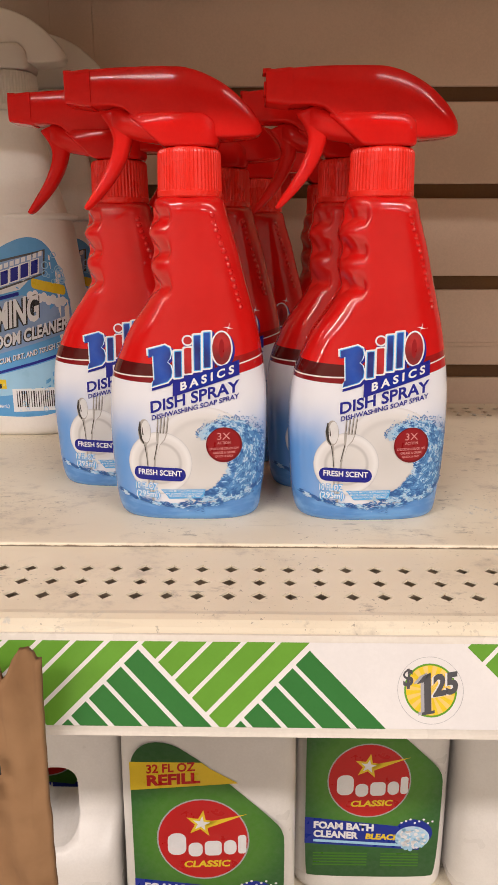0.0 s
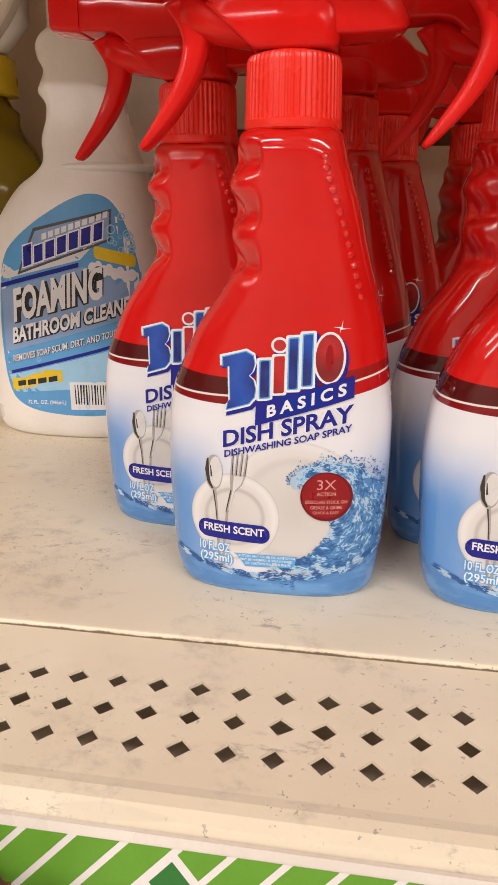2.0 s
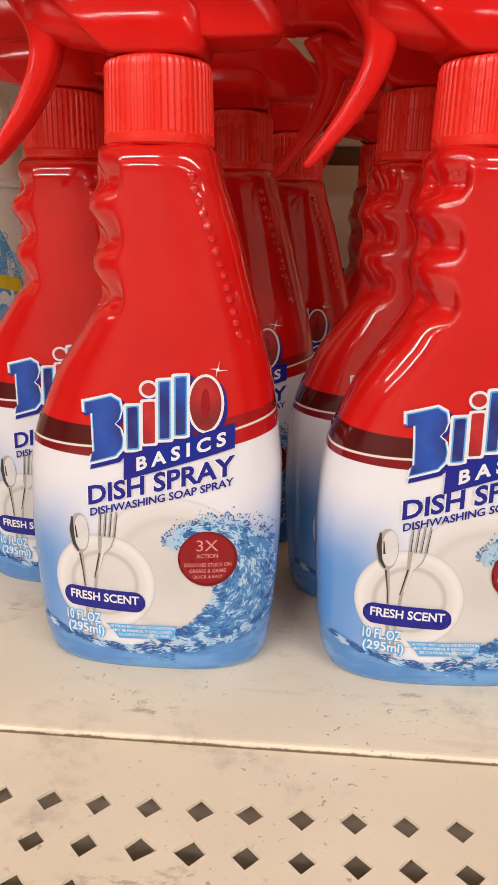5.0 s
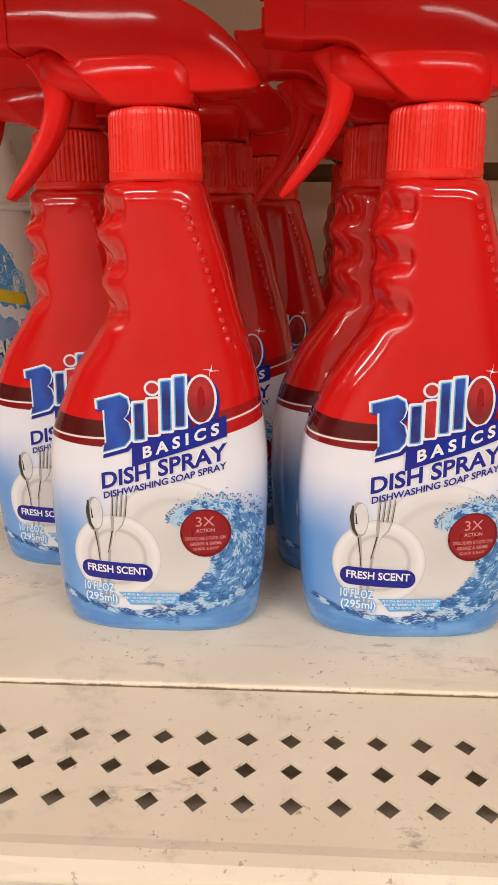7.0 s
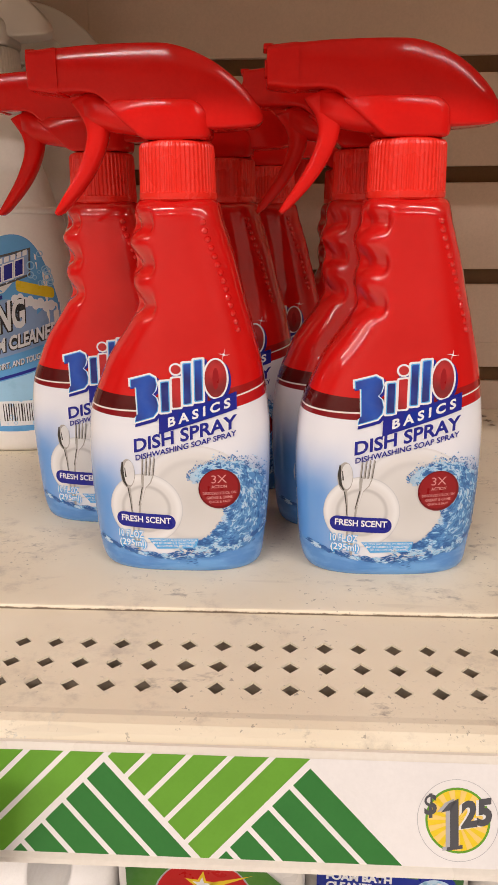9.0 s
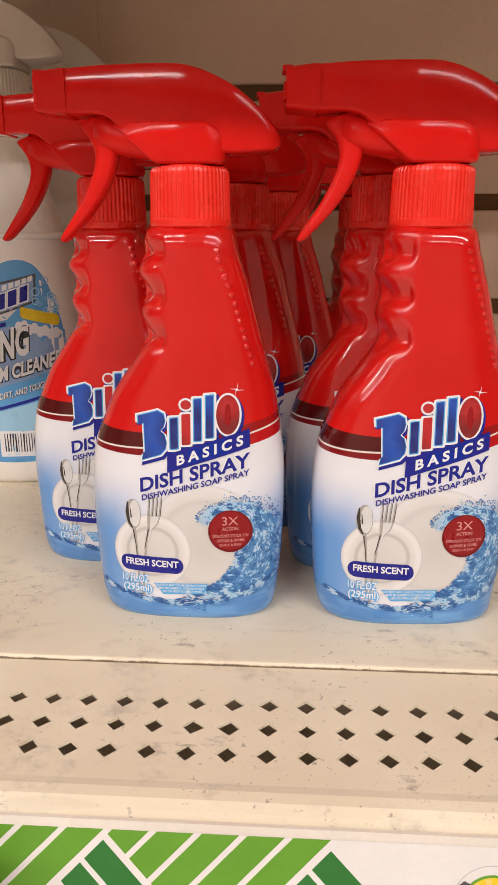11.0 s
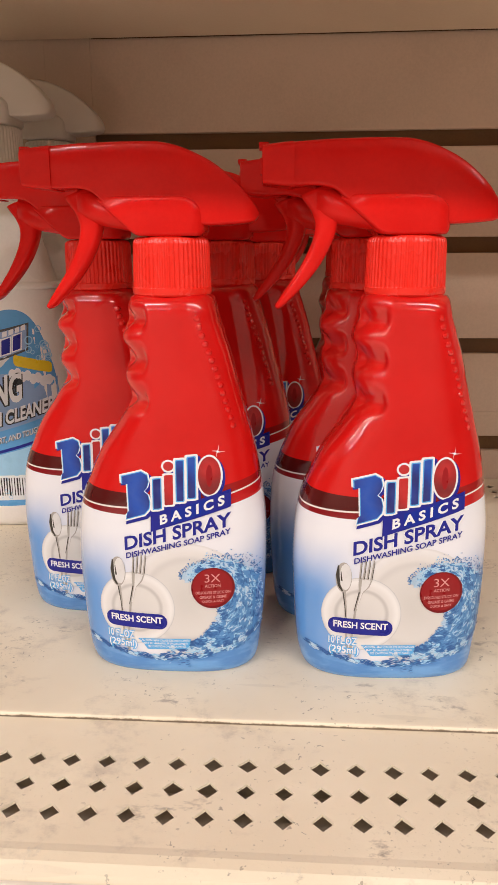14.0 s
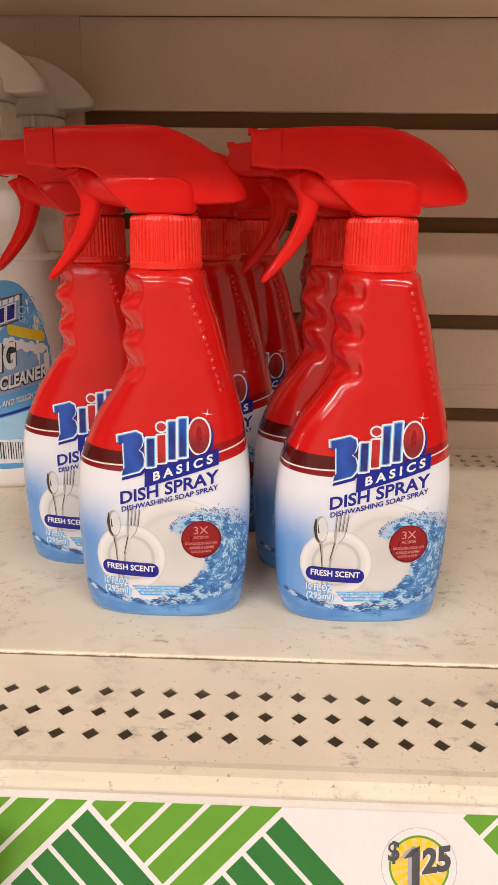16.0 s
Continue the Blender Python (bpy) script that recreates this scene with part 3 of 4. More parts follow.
# ---- trigger spray bottles ----
BODY = [(0, 37.2, 32.5), (1.5, 39.0, 34.2), (5, 40.5, 35.2), (11.5, 41.7, 36.0), (24, 42.6, 37.2), (37, 43.3, 38.0), (49, 43.6, 38.3), (61.5, 43.0, 38.2), (67.5, 42.5, 37.9),
        (73.5, 41.5, 37.2), (79.4, 39.7, 36.6), (85, 37.1, 35.7), (91, 34.6, 34.8), (96.8, 31.6, 33.6), (102.7, 27.6, 32.2), (108.3, 23.6, 30.7), (114, 20.0, 29.3), (118, 18.1, 28.1),
        (122.3, 18.8, 27.0), (126.5, 19.8, 25.9), (130.6, 19.4, 25.0), (134.7, 18.1, 23.9), (138.8, 18.8, 22.8), (142.8, 20.4, 21.4), (146.5, 19.6, 20.4), (150.5, 17.9, 19.0),
        (154.9, 18.0, 18.0), (159.2, 16.6, 16.6), (160.6, 14.0, 14.0)]
BODY_DEPTH = [(0, 20.8), (1.2, 21.8), (4, 22.4), (40, 22.2), (70, 21.0), (95, 19.4), (120, 18.0), (146, 17.2), (153, 16.9), (156.5, 16.2), (159.0, 14.8), (160.6, 12.8)]


class Section:
    """Half widths and depth of a bottle body at a height, in mm."""

    def __init__(self, table, depth, power):
        self.left, self.right = [(r[0], r[1]) for r in table], [(r[0], r[2]) for r in table]
        self.depth, self.power = depth, power

    def at(self, z):
        return spline(self.left, z), spline(self.right, z), spline(self.depth, z)

    def front(self, x, z, off):
        a, b, d = self.at(z)
        w = a if x < 0 else b
        t = min(abs(x) / w, 0.985)
        y = -d * (1 - t ** self.power) ** (1 / self.power)
        return (x / 1000, y / 1000 - off, z / 1000)

    def mesh(self, heights, segs=72, ribs=None):
        rings = []
        for z in heights:
            a, b, d = self.at(z)
            ring = []
            for i in range(segs):
                t = 2 * math.pi * i / segs
                c, s = math.cos(t), math.sin(t)
                k = 1.0 + (ribs(t, z) if ribs else 0.0)
                e = 2 / self.power
                x = (b if c > 0 else a) * math.copysign(abs(c) ** e, c) * k
                y = d * math.copysign(abs(s) ** e, s) * k
                ring.append((x / 1000, y / 1000, z / 1000))
            rings.append(ring)
        return loft(bmesh.new(), rings)


RED_BODY = Section(BODY, BODY_DEPTH, 2.9)


def grip_dents(t, z):
    """Three scooped finger rests on the trigger side, with a crisp edge towards the shopper."""
    a = math.degrees(t)
    a = a if a >= 180 else 360 - a
    pad = max(0.0, min(1.0, (a - 184) / 14)) * max(0.0, min(1.0, (253 - a) / 10))
    pad = pad * pad * (3 - 2 * pad)
    dents = sum(math.exp(-((z - c) / (2.8 if z < c else 5.0)) ** 2) for c in (150.0, 134.0, 117.5))
    return -0.15 * pad * dents


GRIP_LINE = [(107, 25.6), (110.8, 24.6), (119.6, 22.0), (129.8, 19.0), (139.5, 15.6), (143.6, 14.0), (147.3, 12.7), (152, 11.6)]


def grip_dots():
    """A line of small raised dots down the front of the shoulder."""
    bm = bmesh.new()
    for k in range(14):
        z = 151.4 - 3.3 * k
        x = spline(GRIP_LINE, z)
        p, px, pz = (Vector(RED_BODY.front(x + dx, z + dz, 0.0)) for dx, dz in ((0, 0), (0.4, 0), (0, 0.4)))
        u = (px - p).normalized()
        n = u.cross((pz - p).normalized()).normalized()
        v = n.cross(u)
        if n.y > 0:
            n = -n
        rings = []
        for r, h in ((1.0, -0.15), (0.86, 0.30), (0.55, 0.62), (0.2, 0.76)):
            rings.append([p + (u * (1.5 * r * math.cos(q)) + v * (1.35 * r * math.sin(q)) + n * h) / 1000 for q in (2 * math.pi * i / 10 for i in range(10))])
        loft(bm, rings)
    bmesh.ops.recalc_face_normals(bm, faces=bm.faces)
    return bm


def slab_section(x, low, high, z0, z1, r, n=5):
    """An upright section with flat sides and rounded corners, low and high half widths (mm)."""
    r = min(r, high * 0.7, (z1 - z0) * 0.42)
    out = []
    for cy, cz, a in ((high - r, z1 - r, 0), (-high + r, z1 - r, 90), (-low + r, z0 + r, 180), (low - r, z0 + r, 270)):
        for k in range(n + 1):
            t = radians(a + 90 * k / n)
            out.append((x / 1000, (cy + r * math.cos(t)) / 1000, (cz + r * math.sin(t)) / 1000))
    return out


def round_section(x, hw, z0, z1, power=3.2, n=28):
    """A rounded upright section at x, hw wide to each side, from z0 to z1 (mm)."""
    e, out = 2 / power, []
    for i in range(n):
        t = 2 * math.pi * i / n
        c, s = math.cos(t), math.sin(t)
        out.append((x / 1000, hw * math.copysign(abs(c) ** e, c) / 1000, ((z0 + z1) / 2 + (z1 - z0) / 2 * math.copysign(abs(s) ** e, s)) / 1000))
    return out


HEAD_TOP = [(-46, 216.0), (-30, 216.9), (-4, 217.0), (4, 215.6), (11, 213.0), (18, 209.4), (24, 205.0), (29, 200.4), (32.5, 196.2), (34.6, 193.2), (35.4, 191.4)]
HEAD_LOW = [(-46, 200.6), (-31, 199.8), (-24, 194.8), (-18, 190.0), (12, 186.4), (30, 187.2), (34, 188.4), (35.4, 190.2)]
HEAD_WIDE = [(-46, 8.6), (-30, 9.6), (-5, 10.6), (15, 10.4), (28, 8.6), (33, 6.6), (34.8, 4.0), (35.4, 1.6)]
SKIRT_TOP = [(-27, 197.0), (-22, 197.2), (-14, 197.2), (6, 197.0), (10, 195.8), (13, 193.2), (14.6, 190.4)]
SKIRT_LOW = [(-27, 195.8), (-22, 191.4), (-16, 186.2), (-12, 183.0), (-9, 182.4), (11, 182.4), (13.2, 182.8), (14.6, 184.6)]
SKIRT_WIDE = [(-27, 8.5), (-22, 11.6), (-16, 13.0), (-8, 13.6), (8, 13.4), (11.5, 12.6), (13.4, 11.0), (14.6, 8.4)]
TRIGGER = [(-35.0, 200.0, 4.4, 15.0), (-32.6, 193.5, 5.0, 11.5), (-31.8, 187.0, 5.2, 9.0), (-33.2, 180.5, 5.2, 7.6), (-36.2, 174.0, 5.1, 6.8), (-40.0, 168.0, 5.0, 5.8), (-44.4, 162.4, 4.8, 4.8), (-49.0, 157.0, 4.5, 3.4), (-51.2, 154.8, 3.8, 2.0)]


def sprayer(parent, red, cap_material, label=""):
    """Ribbed collar, shroud, nozzle and curved trigger."""
    bm, segs, heights = bmesh.new(), 208, [159.6, 160.2, 161.0, 162.6, 163.0, 179.8, 180.9, 181.6, 182.2]
    rings = []
    for z in heights:
        r0 = {159.6: 15.0, 160.2: 15.7, 161.0: 15.9, 162.6: 15.9, 163.0: 15.7, 179.8: 15.3, 180.9: 15.0, 181.6: 14.4, 182.2: 13.0}[z]
        ribbed = 163.0 <= z <= 180.9
        ring = []
        for i in range(segs):
            t = 2 * math.pi * i / segs
            r = r0 - (0.34 if ribbed and i % 4 in (0, 1) else 0.0)
            ring.append((r * math.cos(t) / 1000, r * math.sin(t) / 1000, z / 1000))
        rings.append(ring)
    part("collar", loft(bm, rings), cap_material, parent, label and label + " ribbed collar")
    bm = bmesh.new()
    xs = [-46 + 1.5 * i for i in range(50)] + [29.5, 31, 32.5, 33.6, 34.4, 35.0, 35.4]
    loft(bm, [slab_section(x, spline(HEAD_WIDE, x), 0.93 * spline(HEAD_WIDE, x), spline(HEAD_LOW, x), spline(HEAD_TOP, x), 1.4) for x in xs])
    xs = [-27 + 1.5 * i for i in range(26)] + [12.0, 12.8, 13.4, 14.0, 14.6]
    loft(bm, [slab_section(x, spline(SKIRT_WIDE, x), 0.94 * spline(SKIRT_WIDE, x), spline(SKIRT_LOW, x), spline(SKIRT_TOP, x), 1.6) for x in xs])
    shroud = part("shroud", bm, red, parent, smooth=True)
    shroud.data.set_sharp_from_angle(angle=radians(38))
    bm = bmesh.new()
    loft(bm, [round_section(x, w, lo, hi, 9.0, 32) for x, w, lo, hi in ((-56.8, 8.4, 202.0, 214.4), (-56.4, 8.9, 201.3, 215.2), (-45.6, 9.3, 200.0, 216.4), (-44.6, 9.3, 200.2, 216.2))])
    box(bm, -0.0580, -0.0540, -0.0045, 0.0045, 0.2142, 0.2164, bevel=0.0006)
    box(bm, -0.0575, -0.0566, -0.0030, 0.0030, 0.2050, 0.2110, bevel=0.0003)
    part("nozzle", bm, red, parent)
    bm, rings = bmesh.new(), []
    for i in range(33):
        k = i / 32 * (len(TRIGGER) - 1)
        cols = [[(j, row[c]) for j, row in enumerate(TRIGGER)] for c in range(4)]
        x, z, w, th = (spline(c, k) for c in cols)
        xb, zb = spline(cols[0], k + 0.15) - spline(cols[0], k - 0.15), spline(cols[1], k + 0.15) - spline(cols[1], k - 0.15)
        d = math.hypot(xb, zb) or 1
        nx, nz = -zb / d, xb / d
        ring = []
        for q in range(20):
            t = 2 * math.pi * q / 20
            c, s = math.copysign(abs(math.cos(t)) ** 0.6, math.cos(t)), math.copysign(abs(math.sin(t)) ** 0.6, math.sin(t))
            ring.append(((x + nx * th / 2 * c) / 1000, w * s / 1000, (z + nz * th / 2 * c) / 1000))
        rings.append(ring)
    loft(bm, rings)
    loft(bm, [round_section(x, w, lo, hi, 2.6, 20) for x, w, lo, hi in ((-36, 5.0, 189, 201), (-30, 7.0, 187.0, 200), (-24, 8.6, 185.8, 197), (-16, 9.0, 184.6, 194), (-8, 9.0, 184.0, 192))])
    part("trigger", bm, red, parent, smooth=True)


CURL_IN = [(-135, 13.0), (-100, 12.4), (-60, 11.5), (-30, 9.5), (0, 6.0), (30, 4.8), (60, 7.6), (87, 11.4), (110, 19.0), (128, 25.5)]
CURL_OUT = [(-135, 16.0), (-100, 18.0), (-60, 21.0), (-30, 23.4), (0, 22.6), (30, 25.0), (60, 25.2), (87, 22.4), (110, 24.6), (128, 28.0)]


def wave_blobs(seed):
    """Splashing water: a breaking curl of light and dark patches, spray off its crest, and a churned water line."""
    rng = random.Random(seed)
    tones = [[], [], [], [], [], []]
    CX, CZ = 15.0, 34.0

    def at(turn, k):
        r = spline(CURL_IN, turn) * (1 - k) + spline(CURL_OUT, turn) * k
        return CX + r * math.cos(radians(-turn)), CZ + r * math.sin(radians(-turn))

    def drop(x, z, along, long, thin, tone, n=7):
        loop = []
        for q in range(n):
            t = 2 * math.pi * q / n
            u, v = long * math.cos(t) * rng.uniform(0.55, 1.2), thin * math.sin(t) * rng.uniform(0.45, 1.25)
            loop.append((x + u * math.cos(along) - v * math.sin(along), z + u * math.sin(along) + v * math.cos(along)))
        if max(p[0] for p in loop) < 37.4:
            tones[tone].append(loop)

    def water(x, z, along, long, thin, light):
        """Neighbours share their tone, so that folds of light and dark run through the water."""
        f = noise.noise(Vector((x * 0.30, z * 0.30, 2.0))) + 0.55 * noise.noise(Vector((x * 0.85, z * 0.85, 7.0))) + light + rng.gauss(0, 0.16)
        tone = 3 if f < -0.34 else 1 if f < -0.06 else 0 if f < 0.14 else 2 if f < 0.40 else 5
        drop(x, z, along, long, thin, tone)

    # the body of the curl, in short ragged pieces
    steps = 110
    for i in range(steps):
        quad = []
        for turn, order in ((-135 + 263 * i / steps, 1), (-135 + 263 * (i + 1) / steps, -1)):
            pair = [at(turn, k) for k in (rng.uniform(-0.08, 0.10), rng.uniform(0.84, 1.0))]
            quad += [(min(37.3, x), z) for x, z in pair[::order]]
        tones[0].append(quad)
    for i in range(2800):
        turn, k = rng.uniform(-135, 128), rng.uniform(-0.06, 1.04)
        x, z = at(turn, k)
        size = rng.uniform(0.35, 1.0) ** 1.6
        water(x, z, radians(-turn - 90 + 38 * (k - 0.5) + rng.gauss(0, 24)), 0.22 + 1.0 * size, 0.08 + 0.23 * size, 0.16 * k - 0.0012 * turn)
    # spray thrown off the crest and the tip
    for i in range(330):
        turn = rng.uniform(-140, 5)
        x, z = at(max(-135, turn), 1.0 + abs(rng.gauss(0.0, 0.20)))
        d = rng.uniform(0.12, 0.46)
        drop(x + rng.gauss(0, 0.5), z + rng.gauss(0, 0.5), rng.uniform(0, 3), d * 1.3, d * 0.8, rng.choice((0, 0, 1, 1, 2, 3)), 6)
    for i in range(110):
        x, z = at(rng.uniform(-135, 40), -abs(rng.gauss(0.0, 0.14)))
        d = rng.uniform(0.12, 0.4)
        drop(x, z, rng.uniform(0, 3), d * 1.3, d * 0.8, rng.choice((0, 1, 2)), 6)
    # the churned water line, thicker under the curl
    for i in range(900):
        x = rng.uniform(-38, 36)
        swell = 0.5 + 1.5 * math.exp(-((x - 8) / 12) ** 2)
        z = 7.9 + 0.0062 * (x + 6) ** 2 + 0.3 + rng.gauss(0, 1) * swell
        size = rng.uniform(0.3, 1.0) ** 1.5
        water(x, z, rng.gauss(0.013 * (x + 6), 0.22), 0.3 + 1.2 * size, 0.08 + 0.24 * size, -0.10)
    return tones


def dish_spray_bottle():
    b = tagged(empty("spray_bottle"), "red and white trigger spray bottle with printed sleeve", "spray bottle", "red spray bottles on the shelf")
    heights = [0, 0.5, 1.5, 3, 5, 8] + [11.5 + 3.2 * i for i in range(29)] + [104 + 0.62 * i for i in range(88)] + [158.8, 159.6, 160.2, 160.6]
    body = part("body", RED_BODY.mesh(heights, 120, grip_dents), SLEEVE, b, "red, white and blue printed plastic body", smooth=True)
    part("grip_dots", grip_dots(), SLEEVE, body, smooth=True)
    face = RED_BODY.front

    def p(name, loops, material, layer, label=""):
        return lay(name, fill_loops(loops), face, material, body, label, layer)

    def word(text, origin, along, up, material, layer, bold=0.0, name="lettering"):
        return lay(name, text_bm(text, origin, along, up, bold), face, material, body, "", layer)

    # plates and cutlery
    p("plate_print", [ellipse(6, 34.5, 26, 25.4)], LARGE_PLATE, 1)
    p("plate_print", [ellipse(-15.8, 30.5, 16.4, 16.4)], SMALL_PLATE, 3)
    p("spoon_print", [ellipse(-23.4, 46.6, 3.3, 6.6, 24)], STEEL_INK, 6)
    p("spoon_print", [ellipse(-22.7, 46.9, 2.4, 5.7, 24)], PLATE_LIGHT_INK, 7)
    p("spoon_print", [stroke([(-25.6, 51.8), (-25.9, 47.5), (-25.2, 43.0), (-23.8, 40.6)], [0.6, 1.5, 1.1, 0.6]), stroke([(-24.6, 49.2), (-24.2, 45.0)], [0.3, 0.7])], STEEL_DARK_INK, 8)
    p("spoon_print", [stroke([(-23.2, 40.4), (-22.4, 34), (-22.0, 24), (-21.4, 12)], [1.5, 0.9, 0.9, 1.4])], STEEL_INK, 6)
    p("spoon_print", [stroke([(-23.5, 40.0), (-22.7, 34), (-22.2, 29)], [0.5, 0.35, 0.3])], STEEL_DARK_INK, 8)
    p("fork_print", [stroke([(-14.6, 46.4), (-15.2, 43.4), (-16.4, 40.2), (-18.4, 32), (-19.6, 20), (-20.2, 9)], [5.6, 4.6, 1.7, 0.9, 0.9, 1.5])], STEEL_INK, 7)
    p("fork_print", [stroke([(-14.2, 46.2), (-14.8, 43.4), (-16.0, 40.6), (-17.8, 33)], [3.6, 2.8, 0.8, 0.3])], PLATE_LIGHT_INK, 8)
    p("fork_print", [stroke([(-16.9 + 1.72 * i + 0.5, 54.6), (-16.9 + 1.55 * i, 46.0)], [0.5, 0.95]) for i in range(4)], STEEL_INK, 8)
    p("fork_print", [stroke([(-16.6 + 1.72 * i + 0.5, 54.0), (-16.6 + 1.55 * i, 46.4)], [0.15, 0.3]) for i in range(4)] + [stroke([(-17.0, 40.6), (-18.9, 32)], [0.5, 0.3])], STEEL_DARK_INK, 9)
    # splashing water
    for layer, (tone, material) in enumerate(zip(wave_blobs(3), (WAVE_INK, MID_BLUE_INK, PALE_BLUE_INK, DEEP_BLUE_INK, WHITE_INK, FOAM_INK))):
        if tone:
            tagged(p("splash_print", tone, material, 8 + layer), kind="stuff")
    # badge
    p("badge_print", [ellipse(16.8, 40.3, 9.1, 9.1)], BADGE_RIM_INK, 14)
    p("badge_print", [ellipse(16.6, 40.6, 8.3, 8.3)], BADGE_RED_INK, 15, "round red badge")
    word("3X", (13.4, 42.9), (6.6, 0.2), (0, 3.6), BADGE_TEXT_INK, 16)
    word("ACTION", (13.4, 40.6), (6.6, 0.2), (0, 1.4), BADGE_TEXT_INK, 16, 0.015)
    word("DISSOLVES STUCK ON", (9.6, 37.6), (14.4, 0.35), (0, 1.25), BADGE_TEXT_INK, 16, 0.012)
    word("GREASE & GRIME", (11.2, 35.6), (11.2, 0.3), (0, 1.25), BADGE_TEXT_INK, 16, 0.012)
    word("QUICK & EASY", (12.2, 33.6), (9.2, 0.25), (0, 1.25), BADGE_TEXT_INK, 16, 0.012)
    # scent pill, contents and small print
    p("scent_badge", [rounded(-29.4, 21.9, -2.8, 28.9, 3.4, -0.035)], NAVY_INK, 14, "dark blue rounded scent badge")
    word("FRESH SCENT", (-27.2, 24.4), (22.4, -0.7), (0, 3.0), WHITE_INK, 15, 0.025)
    for words, o, w, h in (("10 FL.OZ", (-29.0, 16.6), 11.6, 3.5), ("(295ml)", (-28.8, 11.6), 12.4, 4.2)):
        word(words, (o[0] - 0.3, o[1] - 0.3), (w + 0.6, -0.3), (0, h + 0.6), SKY_INK, 13, 0.12)
        word(words, o, (w, -0.3), (0, h), WHITE_INK, 14, 0.015)
    p("caution_panel", [[(-15.8, 16.6), (7.2, 16.9), (6.2, 13.2), (4.6, 12.2), (-11.6, 11.6), (-13.0, 13.6)]], SKY_INK, 13)
    word("CAUTION: MAY CAUSE EYE IRRITATION", (-15.0, 15.3), (21.4, 0.2), (0, 1.0), WHITE_INK, 14, 0.01)
    word("MAY BE HARMFUL IF SWALLOWED", (-13.4, 13.9), (19.0, 0.2), (0, 1.0), WHITE_INK, 14, 0.01)
    word("SEE CAUTION ON BACK PANEL", (-11.6, 12.5), (16.6, 0.2), (0, 1.0), WHITE_INK, 14, 0.01)
    # maker's mark as plain slanted blocks
    tilt = 0.10
    lobes = [(-20.6, 88.0), (-12.0, 90.4), (-9.4, 89.0), (-8.8, 86.2), (-9.6, 83.4), (-10.9, 82.0), (-9.2, 80.6), (-8.4, 77.4), (-8.8, 74.6), (-10.8, 72.2), (-19.0, 69.6), (-18.4, 72.6), (-17.6, 73.2), (-18.0, 85.0), (-20.4, 84.6)]
    post = rounded(-7.5, 74.2, -3.6, 87.4, 0.6, tilt)
    bars = [(-2.5, 76.3, 1.1, 88.8, 0.6, 1), (2.1, 77.6, 5.8, 95.2, 0.6, 0), (6.8, 78.9, 10.6, 96.6, 0.6, 0)]

    def grown(loop, g, dx=0.0, dz=0.0):
        cx, cz = sum(q[0] for q in loop) / len(loop), sum(q[1] for q in loop) / len(loop)
        wx, wz = max(abs(q[0] - cx) for q in loop), max(abs(q[1] - cz) for q in loop)
        return [(cx + (x - cx) * (1 + g / wx) + dx, cz + (z - cz) * (1 + g / wz) + dz) for x, z in loop]

    oval = ellipse(15.9, 88.7, 4.6, 7.9, 32)
    blue = [lobes, post] + [rounded(x0, z0, x1, z1, r, tilt) for x0, z0, x1, z1, r, c in bars if not c]
    reds = [rounded(x0, z0, x1, z1, r, tilt) for x0, z0, x1, z1, r, c in bars if c] + [ellipse(-0.7, 92.6, 2.1, 1.9, 20), oval]
    p("mark_print", [grown(q, 1.0, 0.8, -1.0) for q in blue + reds], NAVY_INK, 13)
    p("mark_print", [grown(q, 0.8) for q in blue + reds], WHITE_INK, 14)
    p("mark_print", blue, SKY_INK, 15)
    p("mark_print", [grown(q, -0.45) for q in blue], LOGO_BLUE, 16, "blue and red maker's mark in plain blocks")
    p("mark_print", reds, LOGO_RED, 15)
    p("mark_print", [ellipse(15.9, 88.7, 1.3, 4.6, 20)], DARK_RED_INK, 16)
    p("sparkle_print", [[(19.2, 98.6), (19.6, 98.9), (19.8, 101.2)], [(19.2, 98.6), (19.6, 98.2), (22.4, 98.4)], [(19.2, 98.6), (18.9, 98.2), (18.8, 96.2)], [(19.2, 98.6), (18.8, 99.0), (16.6, 99.0)], [(18.7, 98.6), (19.3, 99.2), (19.9, 98.6), (19.3, 98.0)]], WHITE_INK, 18)
    p("name_panel", [[(-8.6, 64.8), (24.6, 75.6), (24.5, 83.0), (-8.4, 72.6)]], NAVY_INK, 17)
    p("name_panel", [[(0.0, 68.4), (16, 73.5), (16, 79.3), (0.0, 74.4)]], BLUE_INK, 18)
    word("B A S I C S", (-4.6, 67.8), (26.6, 8.65), (0, 4.3), WHITE_INK, 19, 0.035)
    word("DISH SPRAY", (-20.2, 56.2), (44.8, 11.2), (0, 6.15), WHITE_INK, 13, 0.05)
    word("DISH SPRAY", (-19.9, 56.2), (44.6, 11.2), (0, 6.1), NAVY_INK, 14, 0.028)
    word("DISHWASHING SOAP SPRAY", (-19.4, 52.7), (43.8, 11.3), (0, 2.55), NAVY_INK, 14, 0.02)
    sprayer(b, HEAD_RED, CAP_RED)
    return b


first = dish_spray_bottle()
SPOTS = [(-0.0356, 0.3785, 0.0, "red and white trigger spray bottle, front row"), (0.0577, 0.3785, 3.0, ""), (-0.0795, 0.4310, 0.0, "red and white trigger spray bottle behind another"), (0.0460, 0.4270, 0.0, ""),
         (0.0500, 0.6000, 0.0, ""), (-0.0235, 0.4780, 0.0, ""), (-0.0020, 0.5540, 0.0, "")]
first.matrix_basis = pose(SPOTS[0][0], SPOTS[0][1], DECK)
for x, y, turn, _ in SPOTS[1:]:
    copy_thing(first, pose(x, y, DECK, 0, 0, turn))

